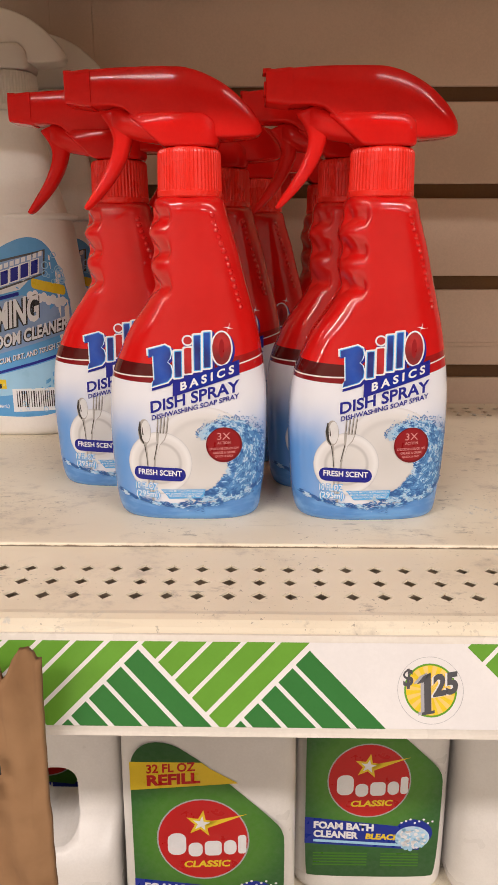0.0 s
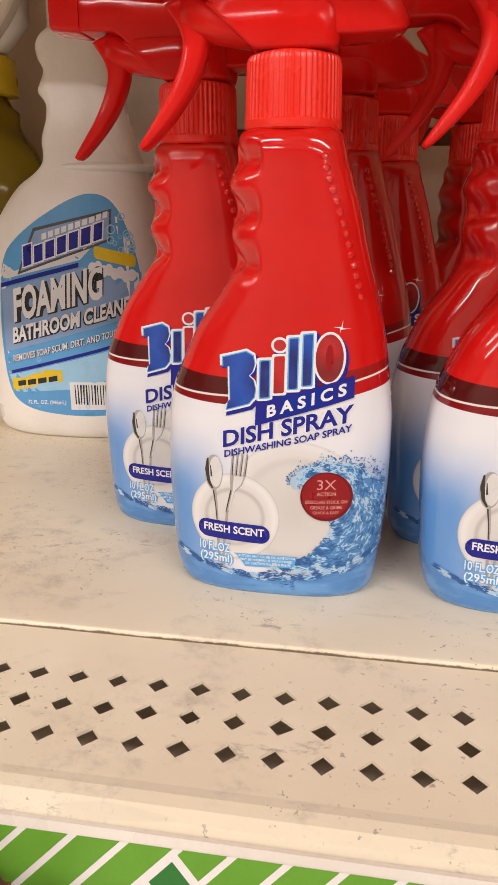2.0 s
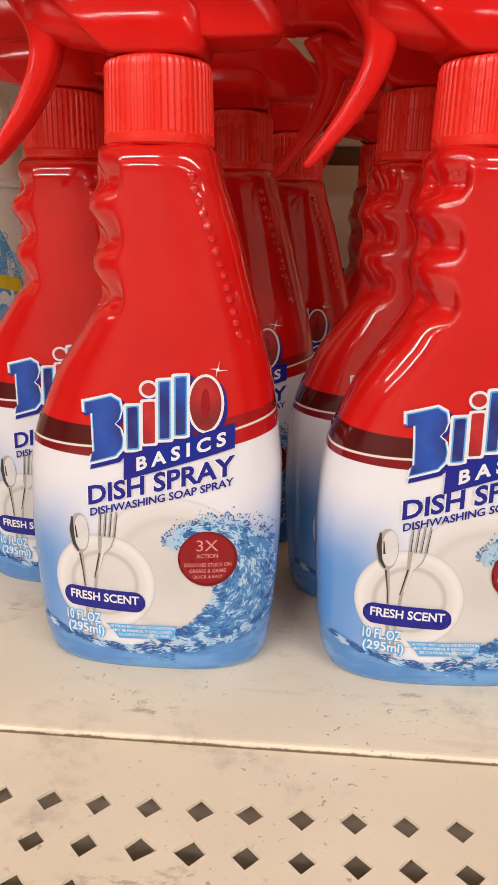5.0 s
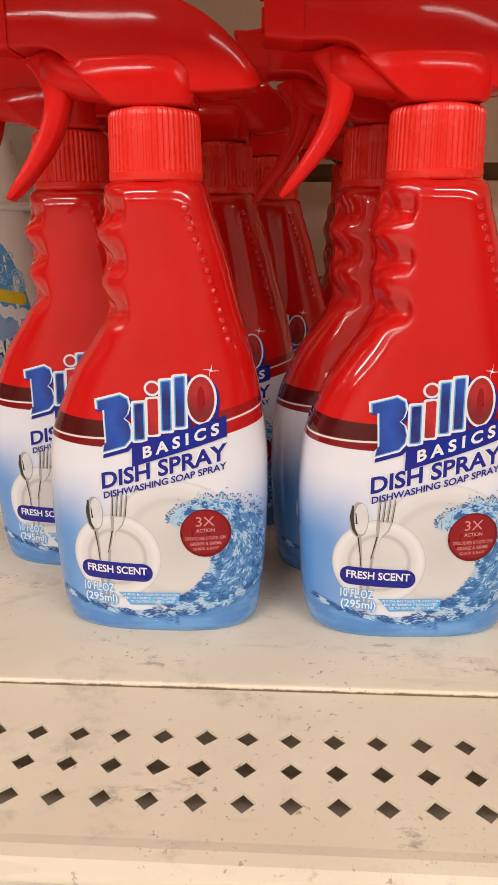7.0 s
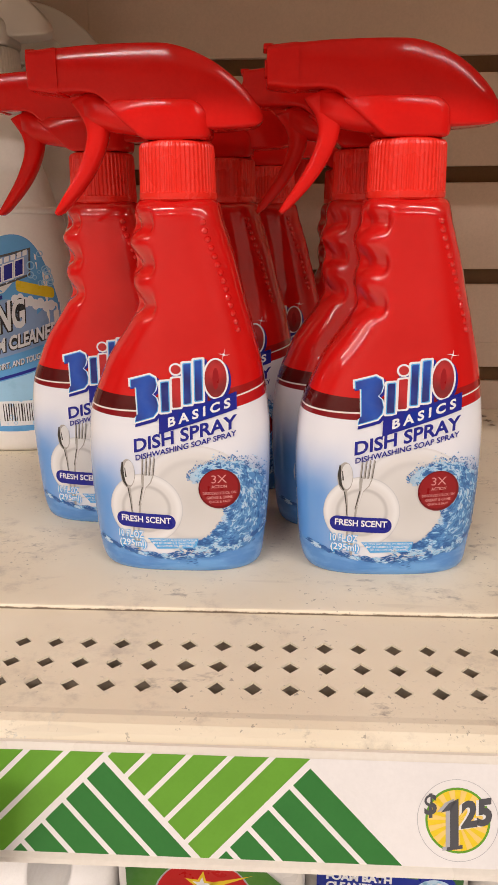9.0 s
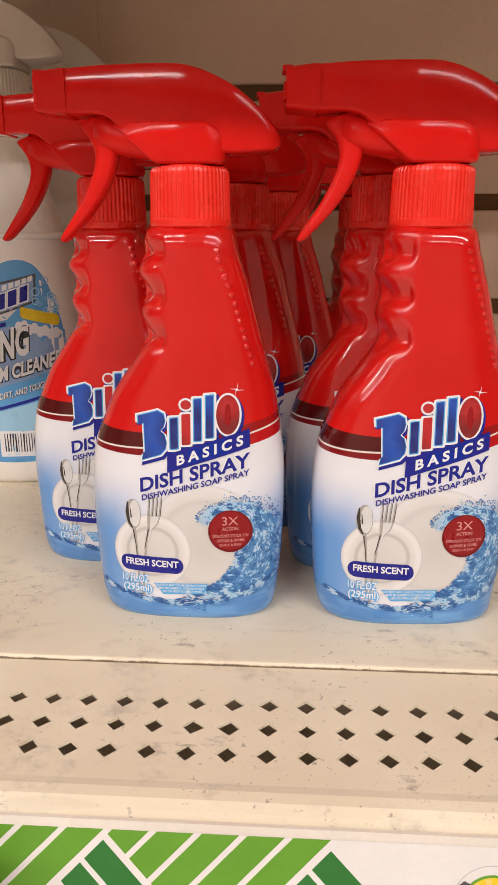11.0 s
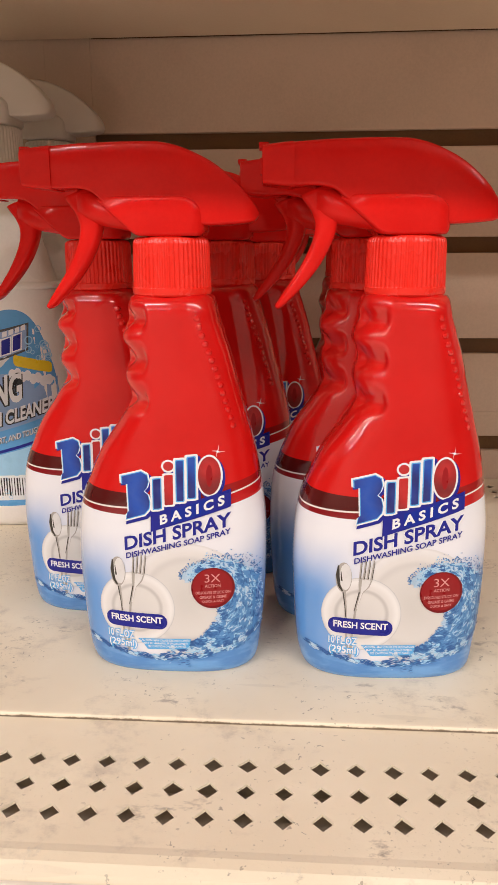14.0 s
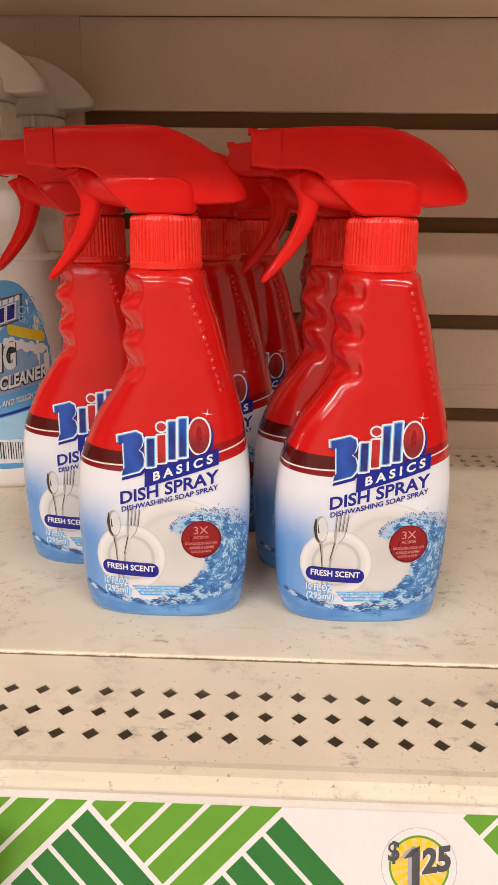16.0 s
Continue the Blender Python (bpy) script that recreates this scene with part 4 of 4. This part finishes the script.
# ---- white foaming cleaner bottles ----
WHITE_TABLE = [(0, 47, 47), (2, 51, 50), (8, 54.5, 53.5), (40, 54.5, 55), (80, 52, 54.5), (107, 48, 53), (124, 45, 51), (134, 39, 49.5), (147, 27.5, 48), (155, 15, 46), (161, 10.5, 43), (172, 11.6, 40),
               (182, 8.2, 37), (190, 7.6, 35.5), (197, 12.8, 34), (207, 8.2, 32), (214, 12, 30), (221, 13, 28), (226, 9.5, 26), (229, 4, 22)]
WHITE_DEPTH = [(0, 28), (2, 31), (8, 33), (100, 33), (134, 31), (155, 26), (180, 20), (215, 17), (226, 15), (229, 13)]
WHITE_BODY = Section(WHITE_TABLE, WHITE_DEPTH, 2.6)


def foaming_bottle():
    b = tagged(empty("cleaner_bottle"), "white foaming bathroom cleaner bottle with blue label", "cleaner bottle", "white cleaner bottles")
    body = part("body", WHITE_BODY.mesh([0, 0.8, 2, 4, 8] + [14 + 4.0 * i for i in range(25)] + [113 + 1.45 * i for i in range(80)] + [229], 72), BOTTLE_WHITE, b, smooth=True)
    part("seam", loft(bmesh.new(), [[((18 + (32.5 + g) * math.cos(t)) / 1000, (27 + g) * math.sin(t) / 1000, z / 1000) for t in (2 * math.pi * i / 48 for i in range(48))] for z, g in ((154.6, -2), (156, 0.6), (157.6, 0.8), (159, -2.5))]), BOTTLE_WHITE, body, smooth=True)
    def face(x, z, off):
        return WHITE_BODY.front(x + 4.5 - max(0.0, x - 20) * 0.15, z, off)

    def p(name, loops, material, layer, label=""):
        return lay(name, fill_loops(loops), face, material, body, label, layer, 6.0)

    def word(text, origin, along, up, material, layer, bold=0.0):
        return lay("lettering", text_bm(text, origin, along, up, bold), face, material, body, "", layer, 6.0)

    outline = [(-41, 28), (-30, 19), (-10, 15.5), (20, 15), (42, 20), (48, 34), (49, 70), (47, 100), (40, 124), (32, 138), (22, 143), (10, 142), (-12, 130), (-30, 117), (-38, 108), (-42, 92), (-44, 60)]
    p("label_print", [softened(outline)], LABEL_BLUE, 1, "blue and white paper label")
    p("label_print", [[(-42, 94), (11, 107), (20, 116), (-30, 100), (-38, 104)]], PALE_GREY_INK, 2)
    p("label_print", [[(-41, 52), (47, 77), (47, 100), (12, 103), (-41, 89)]], HAZE_INK, 2)
    p("label_print", [[(-40, 38), (47, 61), (47, 36), (-36, 28)]], PALE_BLUE_INK, 2)
    p("label_print", [[(-41, 90), (10, 103), (10, 105.5), (-41, 92.5)], [(-38, 39), (47, 62), (47, 64), (-38, 41)]], NAVY_INK, 3)
    p("label_print", [[(-28, 98), (29.6, 117.6), (30.4, 134.6), (-16, 124)]], CHARCOAL_INK, 3)
    p("mark_print", [[(-26, 100), (28.5, 118.6), (29, 133), (-15, 122.4)]], HAZE_INK, 4, "maker's mark in plain dark blocks")
    big = [(-23.5 + 7.1 * i, 102.4 + 2.42 * i, 5.3, 11.5 if i == 0 else 9.2) for i in range(7)]
    for g, material, layer in ((0.8, WHITE_INK, 5), (0.0, NAVY_INK, 6)):
        p("mark_print", [[(x - g, z - g), (x + w + g, z + 1.8 - g), (x + w + 0.6 + g, z + h + 1.8 + g), (x + 0.6 - g, z + h + g)] for x, z, w, h in big], material, layer)
    small = [(-11 + 4.0 * i, 117.6 + 1.3 * i) for i in range(10)]
    p("mark_print", [[(x, z), (x + 2.9, z + 0.9), (x + 3.1, z + 4.2), (x + 0.2, z + 3.3)] for x, z in small], WHITE_INK, 5)
    p("brush_print", [rounded(19, 108, 44, 115, 2.0, -0.22)], YELLOW_INK, 5, "yellow scrubbing brush picture")
    p("brush_print", [ellipse(18 + 3.4 * i, 102.5 - 0.8 * i + 1.5 * (i % 2), 2.6, 3.4, 12) for i in range(8)], WHITE_INK, 4)
    rng = random.Random(9)
    bubbles = [(rng.uniform(28, 44), rng.uniform(112, 132), rng.uniform(0.8, 3.0)) for _ in range(16)] + [(rng.uniform(-36, 40), rng.uniform(20, 50), rng.uniform(0.6, 2.4)) for _ in range(22)]
    bubbles = [q for q in bubbles if q[0] < 46 - max(0, q[1] - 100) * 0.25]
    for bx, bz, r in bubbles:
        p("bubble_print", ring_loops(bx, bz, r, r, r * 0.28, 14), PALE_BLUE_INK, 4)
    for dx, dz, material, layer, bold in ((0.7, -0.7, BLACK_INK, 5, 0.13), (0, 0, WHITE_INK, 6, 0.035)):
        word("FOAMING", (-33 + dx, 70 + dz), (56, 15.5), (1.2, 20), material, layer, bold)
        word("BATHROOM CLEANER", (-35 + dx * 0.8, 57.5 + dz * 0.8), (80, 21.5), (0.8, 9.6), material, layer, bold)
        word("REMOVES SOAP SCUM, DIRT, AND TOUGH STAINS", (-36 + dx * 0.4, 45.6 + dz * 0.4), (83, 22.0), (0.4, 4.8), material, layer, bold * 0.5)
    p("yellow_flash", [[(-38, 29), (-30, 30), (-12, 36.5), (-4, 36.0), (-4, 43), (-14, 43), (-30, 37), (-38, 36.5)]], YELLOW_INK, 4, "yellow flash with black bars of print")
    p("yellow_flash", [[(-34 + 7 * i, 31.6 + 1.25 * i), (-28.4 + 7 * i, 32.8 + 1.25 * i), (-28.4 + 7 * i, 36 + 1.25 * i), (-34 + 7 * i, 34.8 + 1.25 * i)] for i in range(4)], BLACK_INK, 5)
    p("bar_panel", [[(0, 19), (38, 20), (38, 37), (0, 36)]], WHITE_INK, 4, "white panel of black bars")
    tagged(p("bar_panel", [[(3 + 1.7 * i, 22.5), (3 + 1.7 * i + rng.uniform(0.4, 1.1), 22.5), (3 + 1.7 * i + rng.uniform(0.4, 1.1), 34.6), (3 + 1.7 * i, 34.6)] for i in range(19)], BLACK_INK, 5), kind="stuff")
    word("32 FL. OZ. (946mL)", (-28, 20.5), (25, 1.0), (0, 3.2), WHITE_INK, 4, 0.02)
    head = tagged(empty("sprayer"), "frosted white trigger sprayer")
    head.parent = b
    head.matrix_basis = Matrix.Translation((0.0110, 0, 0.2270)) @ Matrix.Scale(1.12, 4) @ Matrix.Translation((0, 0, -0.1598))
    sprayer(head, FROSTED, FROSTED)
    return b


def flatten(thing):
    """Bring the sprayer's pieces straight under their bottle."""
    for c in list(thing.children):
        if c.type == "EMPTY":
            for piece in list(c.children):
                piece.data.transform(c.matrix_basis)
                piece.parent = thing
            bpy.data.objects.remove(c)
    return thing


white = flatten(foaming_bottle())
white.matrix_basis = pose(-0.1860, 0.5560, DECK)
copy_thing(white, pose(-0.172, 0.6215, DECK))

# ---- yellow liquid bottle ----
yellow = tagged(empty("liquid_bottle", pose(-0.268, 0.6150, DECK)), "clear bottle of yellow liquid with yellow label and white sprayer", "liquid bottle")
YT = [(0, 40), (3, 43), (8, 44), (130, 44), (150, 42), (170, 34), (182, 26), (186, 24), (196, 24), (198, 20), (206, 16)]
bm = loft(bmesh.new(), [[(spline(YT, z) * math.cos(t) / 1000, spline(YT, z) * 0.75 * math.sin(t) / 1000, z / 1000) for t in (2 * math.pi * i / 48 for i in range(48))] for z in [0, 1, 3, 6, 10, 60, 125] + [130 + 4 * i for i in range(20)]])
ybody = part("body", bm, YELLOW_LIQUID, yellow, smooth=True)


def on_yellow(x, z, off):
    t = x / 44.6
    return (0.0446 * math.sin(t), -0.75 * 0.0446 * math.cos(t) - off, z / 1000)


lay("label_print", fill_loops([[(-55, 25), (55, 25), (55, 95), (-55, 95)]]), on_yellow, YELLOW_INK, ybody, "yellow label with red and black bars", 2)
lay("label_print", fill_loops([[(20, 82), (52, 82), (52, 89), (20, 89)]]), on_yellow, RED_INK, ybody, "", 4)
lay("label_print", fill_loops([[(16, 52), (54, 52), (54, 72), (16, 72)]]), on_yellow, WHITE_INK, ybody, "", 4)
lay("label_print", fill_loops([[(30, 55), (37, 55), (37, 69), (30, 69)], [(41, 55), (50, 55), (50, 69), (41, 69)]]), on_yellow, BLACK_INK, ybody, "", 6)
bm = loft(bmesh.new(), [[(r * math.cos(t) / 1000, r * math.sin(t) / 1000, z / 1000) for t in (2 * math.pi * i / 40 for i in range(40))] for z, r in ((204, 20), (205, 24), (226, 23), (228, 20))])
part("collar", bm, YELLOW_INK, yellow, "yellow collar")
bm = bmesh.new()
loft(bm, [round_section(x, w, lo, hi, 3.0) for x, w, lo, hi in ((-48, 7, 262, 276), (-20, 10, 252, 282), (0, 12, 228, 284), (18, 11, 228, 280), (34, 8, 244, 266))])
loft(bm, [round_section(x, 5, lo, hi, 3.0) for x, lo, hi in ((-44, 218, 226), (-36, 224, 240), (-30, 238, 256), (-24, 246, 264))])
part("sprayer", bm, BOTTLE_WHITE, yellow, "white trigger sprayer", smooth=True)

# ---- white jugs on the lower shelf ----
JUG_Z = 0.7665
JT = [(0, 52), (2, 55.5), (8, 57.5), (100, 57.5), (160, 57), (178, 55), (192, 47), (204, 34), (212, 24), (216, 19), (228, 18), (230, 16)]


def on_jug(x, z, off):
    return (x / 1000, -0.0352 - off, z / 1000)


def jug(label, with_label=True, handle=False):
    b = tagged(empty("cleaner_jug"), label, "cleaner jug", "white cleaner jugs")
    rings = []
    for z in [0, 0.8, 2, 5, 8] + [14 + 6 * i for i in range(24)] + [156 + 3 * i for i in range(25)] + [230]:
        w = spline(JT, z)
        d = min(35, w * 0.95)
        if handle and z > 78:
            d = min(d, max(13.0, 35 - (z - 78) * 1.2))
        ring = []
        for i in range(56):
            t = 2 * math.pi * i / 56
            e = 2 / (5.0 if z < 185 else 3.0)
            ring.append((w * math.copysign(abs(math.cos(t)) ** e, math.cos(t)) / 1000, d * math.copysign(abs(math.sin(t)) ** e, math.sin(t)) / 1000, z / 1000))
        rings.append(ring)
    body = part("body", loft(bmesh.new(), rings), JUG_WHITE, b, smooth=True)
    if handle:
        hb = body
        cut = bmesh.new()
        pts = rounded(2, 84, 30, 134, 11)
        verts = [[cut.verts.new((x / 1000, y, z / 1000)) for x, z in pts] for y in (-0.05, 0.05)]
        n = len(pts)
        for i in range(n):
            cut.faces.new((verts[0][i], verts[0][(i + 1) % n], verts[1][(i + 1) % n], verts[1][i]))
        cut.faces.new(verts[0][::-1])
        cut.faces.new(verts[1])
        bmesh.ops.recalc_face_normals(cut, faces=cut.faces)
        tool = part("handle_cut", cut, JUG_WHITE)
        mod = hb.modifiers.new("grip", "BOOLEAN")
        mod.object, mod.operation, mod.solver = tool, "DIFFERENCE", "EXACT"
        me = bpy.data.meshes.new_from_object(hb.evaluated_get(bpy.context.evaluated_depsgraph_get()))
        hb.modifiers.clear()
        hb.data = me
        bpy.data.objects.remove(tool)
    part("cap", loft(bmesh.new(), [[((r - (0.5 if i % 2 else 0)) * math.cos(t) / 1000, (r - (0.5 if i % 2 else 0)) * math.sin(t) / 1000, z / 1000) for i, t in ((i, 2 * math.pi * i / 64) for i in range(64))] for z, r in ((222, 20.5), (223, 21.5), (244, 21), (245.5, 19))]), JUG_WHITE, b, "white ribbed cap")
    if not with_label:
        return b

    def p(name, loops, material, layer, tag="", parent=None):
        return lay(name, fill_loops(loops), on_jug, material, parent or body, tag, layer, 0)

    def word(text, origin, along, up, material, layer, bold=0.0):
        return lay("lettering", text_bm(text, origin, along, up, bold), on_jug, material, body, "", layer, 0)

    def shape(g):
        pts = [(-48 + g, 18 + g), (-44 + g, 14 + g), (44 - g, 14 + g), (49 - g, 19 + g), (50 - g, 96), (48.5 - g, 106 - g), (43 - g, 114 - g), (0, 155 - g * 1.4), (-12, 164 - g), (-20, 169.5 - g), (-30, 172 - g), (-40, 170 - g), (-47 + g, 162 - g), (-48.6 + g, 150)]
        return pts

    p("label_print", [softened(shape(0), 2)], JUG_LABEL, 1, "dark green printed label")
    p("label_print", [[(-48.6, 136), (20, 142), (2, 152.6), (-3, 157), (-48.6, 157)]], YELLOW_INK, 3, "yellow corner band")
    word("32 FL OZ", (-38, 148.4), (31, 2.4), (0, 6.6), RED_INK, 4, 0.03)
    word("REFILL", (-38, 139.0), (34, 2.8), (0, 8.2), RED_INK, 4, 0.05)
    p("mark_print", [ellipse(-3, 98.6, 30.0, 31.4)], GREY_INK, 4, "round red maker's mark with a yellow star")
    p("mark_print", [ellipse(-3, 98.6, 29.0, 30.4)], RED_INK, 5)
    star = []
    for i in range(10):
        a, r = radians(90 + 36 * i - 8), (10.5 if i % 2 == 0 else 4.2)
        star.append((-4 + r * math.cos(a), 111 + r * math.sin(a)))
    p("mark_print", [[(-4, 111), star[i], star[(i + 1) % 10]] for i in range(10)] + [[(-2, 112), (26, 119), (0, 107.6)]], YELLOW_INK, 6)
    p("mark_print", [[(-4, 111), (-4 + (star[i][0] + 4) * 0.55, 111 + (star[i][1] - 111) * 0.55), (-4 + (star[(i + 1) % 10][0] + 4) * 0.55, 111 + (star[(i + 1) % 10][1] - 111) * 0.55)] for i in range(10)], WHITE_INK, 7)
    bars = [(-26, 90, -14, 107, 5), (-12.6, 89, -3.4, 100, 4), (-2, 90, 9, 101.5, 3), (10.4, 91, 18.6, 102.4, 4), (19.6, 92, 25, 106.5, 2)]
    p("mark_print", [rounded(x0, z0 - 4, x1, z1 - 4, r, 0.05) for x0, z0, x1, z1, r in bars], WHITE_INK, 8)
    word("CLASSIC", (-16, 76.2), (30, 1.4), (0.8, 5.4), YELLOW_INK, 8, 0.04)
    p("blue_band", [[(-48.4, 44), (36, 39), (36, 58), (-48.4, 67)]], BLUE_INK, 3, "blue band with white and yellow print")
    word("FOAM BATH", (-42, 57.2), (44, -2.4), (0, 6.4), WHITE_INK, 4, 0.05)
    word("CLEANER", (-42, 49.4), (33, -1.6), (0, 6.4), WHITE_INK, 4, 0.05)
    word("BLEACH", (-4, 48.0), (25, -0.8), (0.8, 5.2), YELLOW_INK, 4, 0.05)
    p("blue_band", [[(-42, 45.4), (24, 41.8), (24, 44.2), (-42, 47.6)]], PALE_BLUE_INK, 4)
    p("foam_print", [ellipse(31, 54, 14, 12, 16)], BLUE_INK, 4)
    rng = random.Random(5)
    foam = [ellipse(30 + 11 * math.sqrt(u) * math.cos(a), 49 + 10 * math.sqrt(u) * math.sin(a), r, r, 10) for u, a, r in ((rng.random(), rng.uniform(0, 6.3), rng.uniform(0.6, 1.7)) for _ in range(110))]
    p("foam_print", [ellipse(30.5, 50, 12.5, 10, 24)], FOAM_INK, 5, "foam bubbles picture")
    p("foam_print", foam[:60], PALE_BLUE_INK, 6)
    p("foam_print", [[(30.5 + (x - 30.5) * 0.9, 50 + (z - 50) * 0.9) for x, z in q] for q in foam[60:]] + [ellipse(22 + 3.2 * i, 63 + 3 * ((i * 7) % 3) / 2, 0.9, 0.9, 8) for i in range(8)], WHITE_INK, 7)
    p("small_print", [[(x, 34.5 - 2.6 * i), (x + w, 34.5 - 2.6 * i), (x + w, 35.7 - 2.6 * i), (x, 35.7 - 2.6 * i)] for x, w in ((-42, 40), (8, 28)) for i in range(5)], LIME_INK, 3, "rows of small print as plain bars")
    return b


jug_a = jug("white cleaner jug with green label and yellow refill band")
jug_a.matrix_basis = pose(-0.0335, 0.4255, JUG_Z)
copy_thing(jug_a, pose(0.0815, 0.4810, JUG_Z))
for x, y in ((-0.040, 0.505), (-0.165, 0.520), (0.0780, 0.560)):
    copy_thing(jug_a, pose(x, y, JUG_Z))
jug_b = jug("white plastic jug with a grip hole, label turned away", False, True)
jug_b.matrix_basis = pose(-0.1520, 0.4255, JUG_Z)
jug_c = jug("plain white plastic jug, label turned away", False, False)
jug_c.matrix_basis = pose(0.1990, 0.4740, JUG_Z, 0, 0, 3)
copy_thing(jug_c, pose(0.262, 0.555, JUG_Z, 0, 0, -6))

# ---- torn cardboard flap before the shelf edge ----
carton = tagged(empty("cardboard_carton"), "torn brown cardboard carton flap in front of the shelf", "carton")
bm = bmesh.new()
cols, rows_n = 44, 90
rng = random.Random(12)
ragged = [1.0985 + 0.0016 * math.sin(i * 0.55) + rng.uniform(-0.0006, 0.0006) - 0.006 * math.exp(-((i - 30) / 3.0) ** 2) - (0.002 if i > 41 else 0.0) for i in range(cols + 1)]
sheets = []
for back in (0.0, 0.0032):
    grid = []
    for i in range(cols + 1):
        col = []
        for j in range(rows_n + 1):
            v = j / rows_n
            z = DECK - 0.3325 + 0.0 + (ragged[i] - (DECK - 0.3325)) * v
            x = -0.116 + (0.116 - 0.0765 - 0.0015 * v) * i / cols
            y = 0.2235 + back + 0.0022 * math.sin(5 * v + 9 * i / cols) * v + (0.0035 * v * noise.noise(Vector((x * 45, 0, z * 45))) + 0.0012 * noise.noise(Vector((x * 160, 3, z * 120))))
            col.append(bm.verts.new((x, y, z)))
        grid.append(col)
    sheets.append(grid)
for s_i, grid in enumerate(sheets):
    for i in range(cols):
        for j in range(rows_n):
            q = (grid[i][j], grid[i + 1][j], grid[i + 1][j + 1], grid[i][j + 1])
            bm.faces.new(q if s_i == 0 else q[::-1])
a, b2 = sheets
for i in range(cols):
    bm.faces.new((a[i][-1], a[i + 1][-1], b2[i + 1][-1], b2[i][-1]))
    bm.faces.new((a[i + 1][0], a[i][0], b2[i][0], b2[i + 1][0]))
for j in range(rows_n):
    bm.faces.new((a[-1][j], b2[-1][j], b2[-1][j + 1], a[-1][j + 1]))
    bm.faces.new((a[0][j + 1], b2[0][j + 1], b2[0][j], a[0][j]))
part("front_flap", bm, CARD, carton, smooth=True)
for mx, mz in ((-0.0990, 1.0360), (-0.0960, 1.0480), (-0.0935, 1.0580)):
    part("print_mark", boxed(mx - 0.0012, mx + 0.0012, 0.2195, 0.2203, mz - 0.0035, mz + 0.0035, bevel=0.0002), BLACK_INK, carton, "black printed bars")
part("side_flap", boxed(-0.116, -0.1125, 0.2300, 0.285, 0.7668, 1.02, bevel=0.001), CARD, carton)
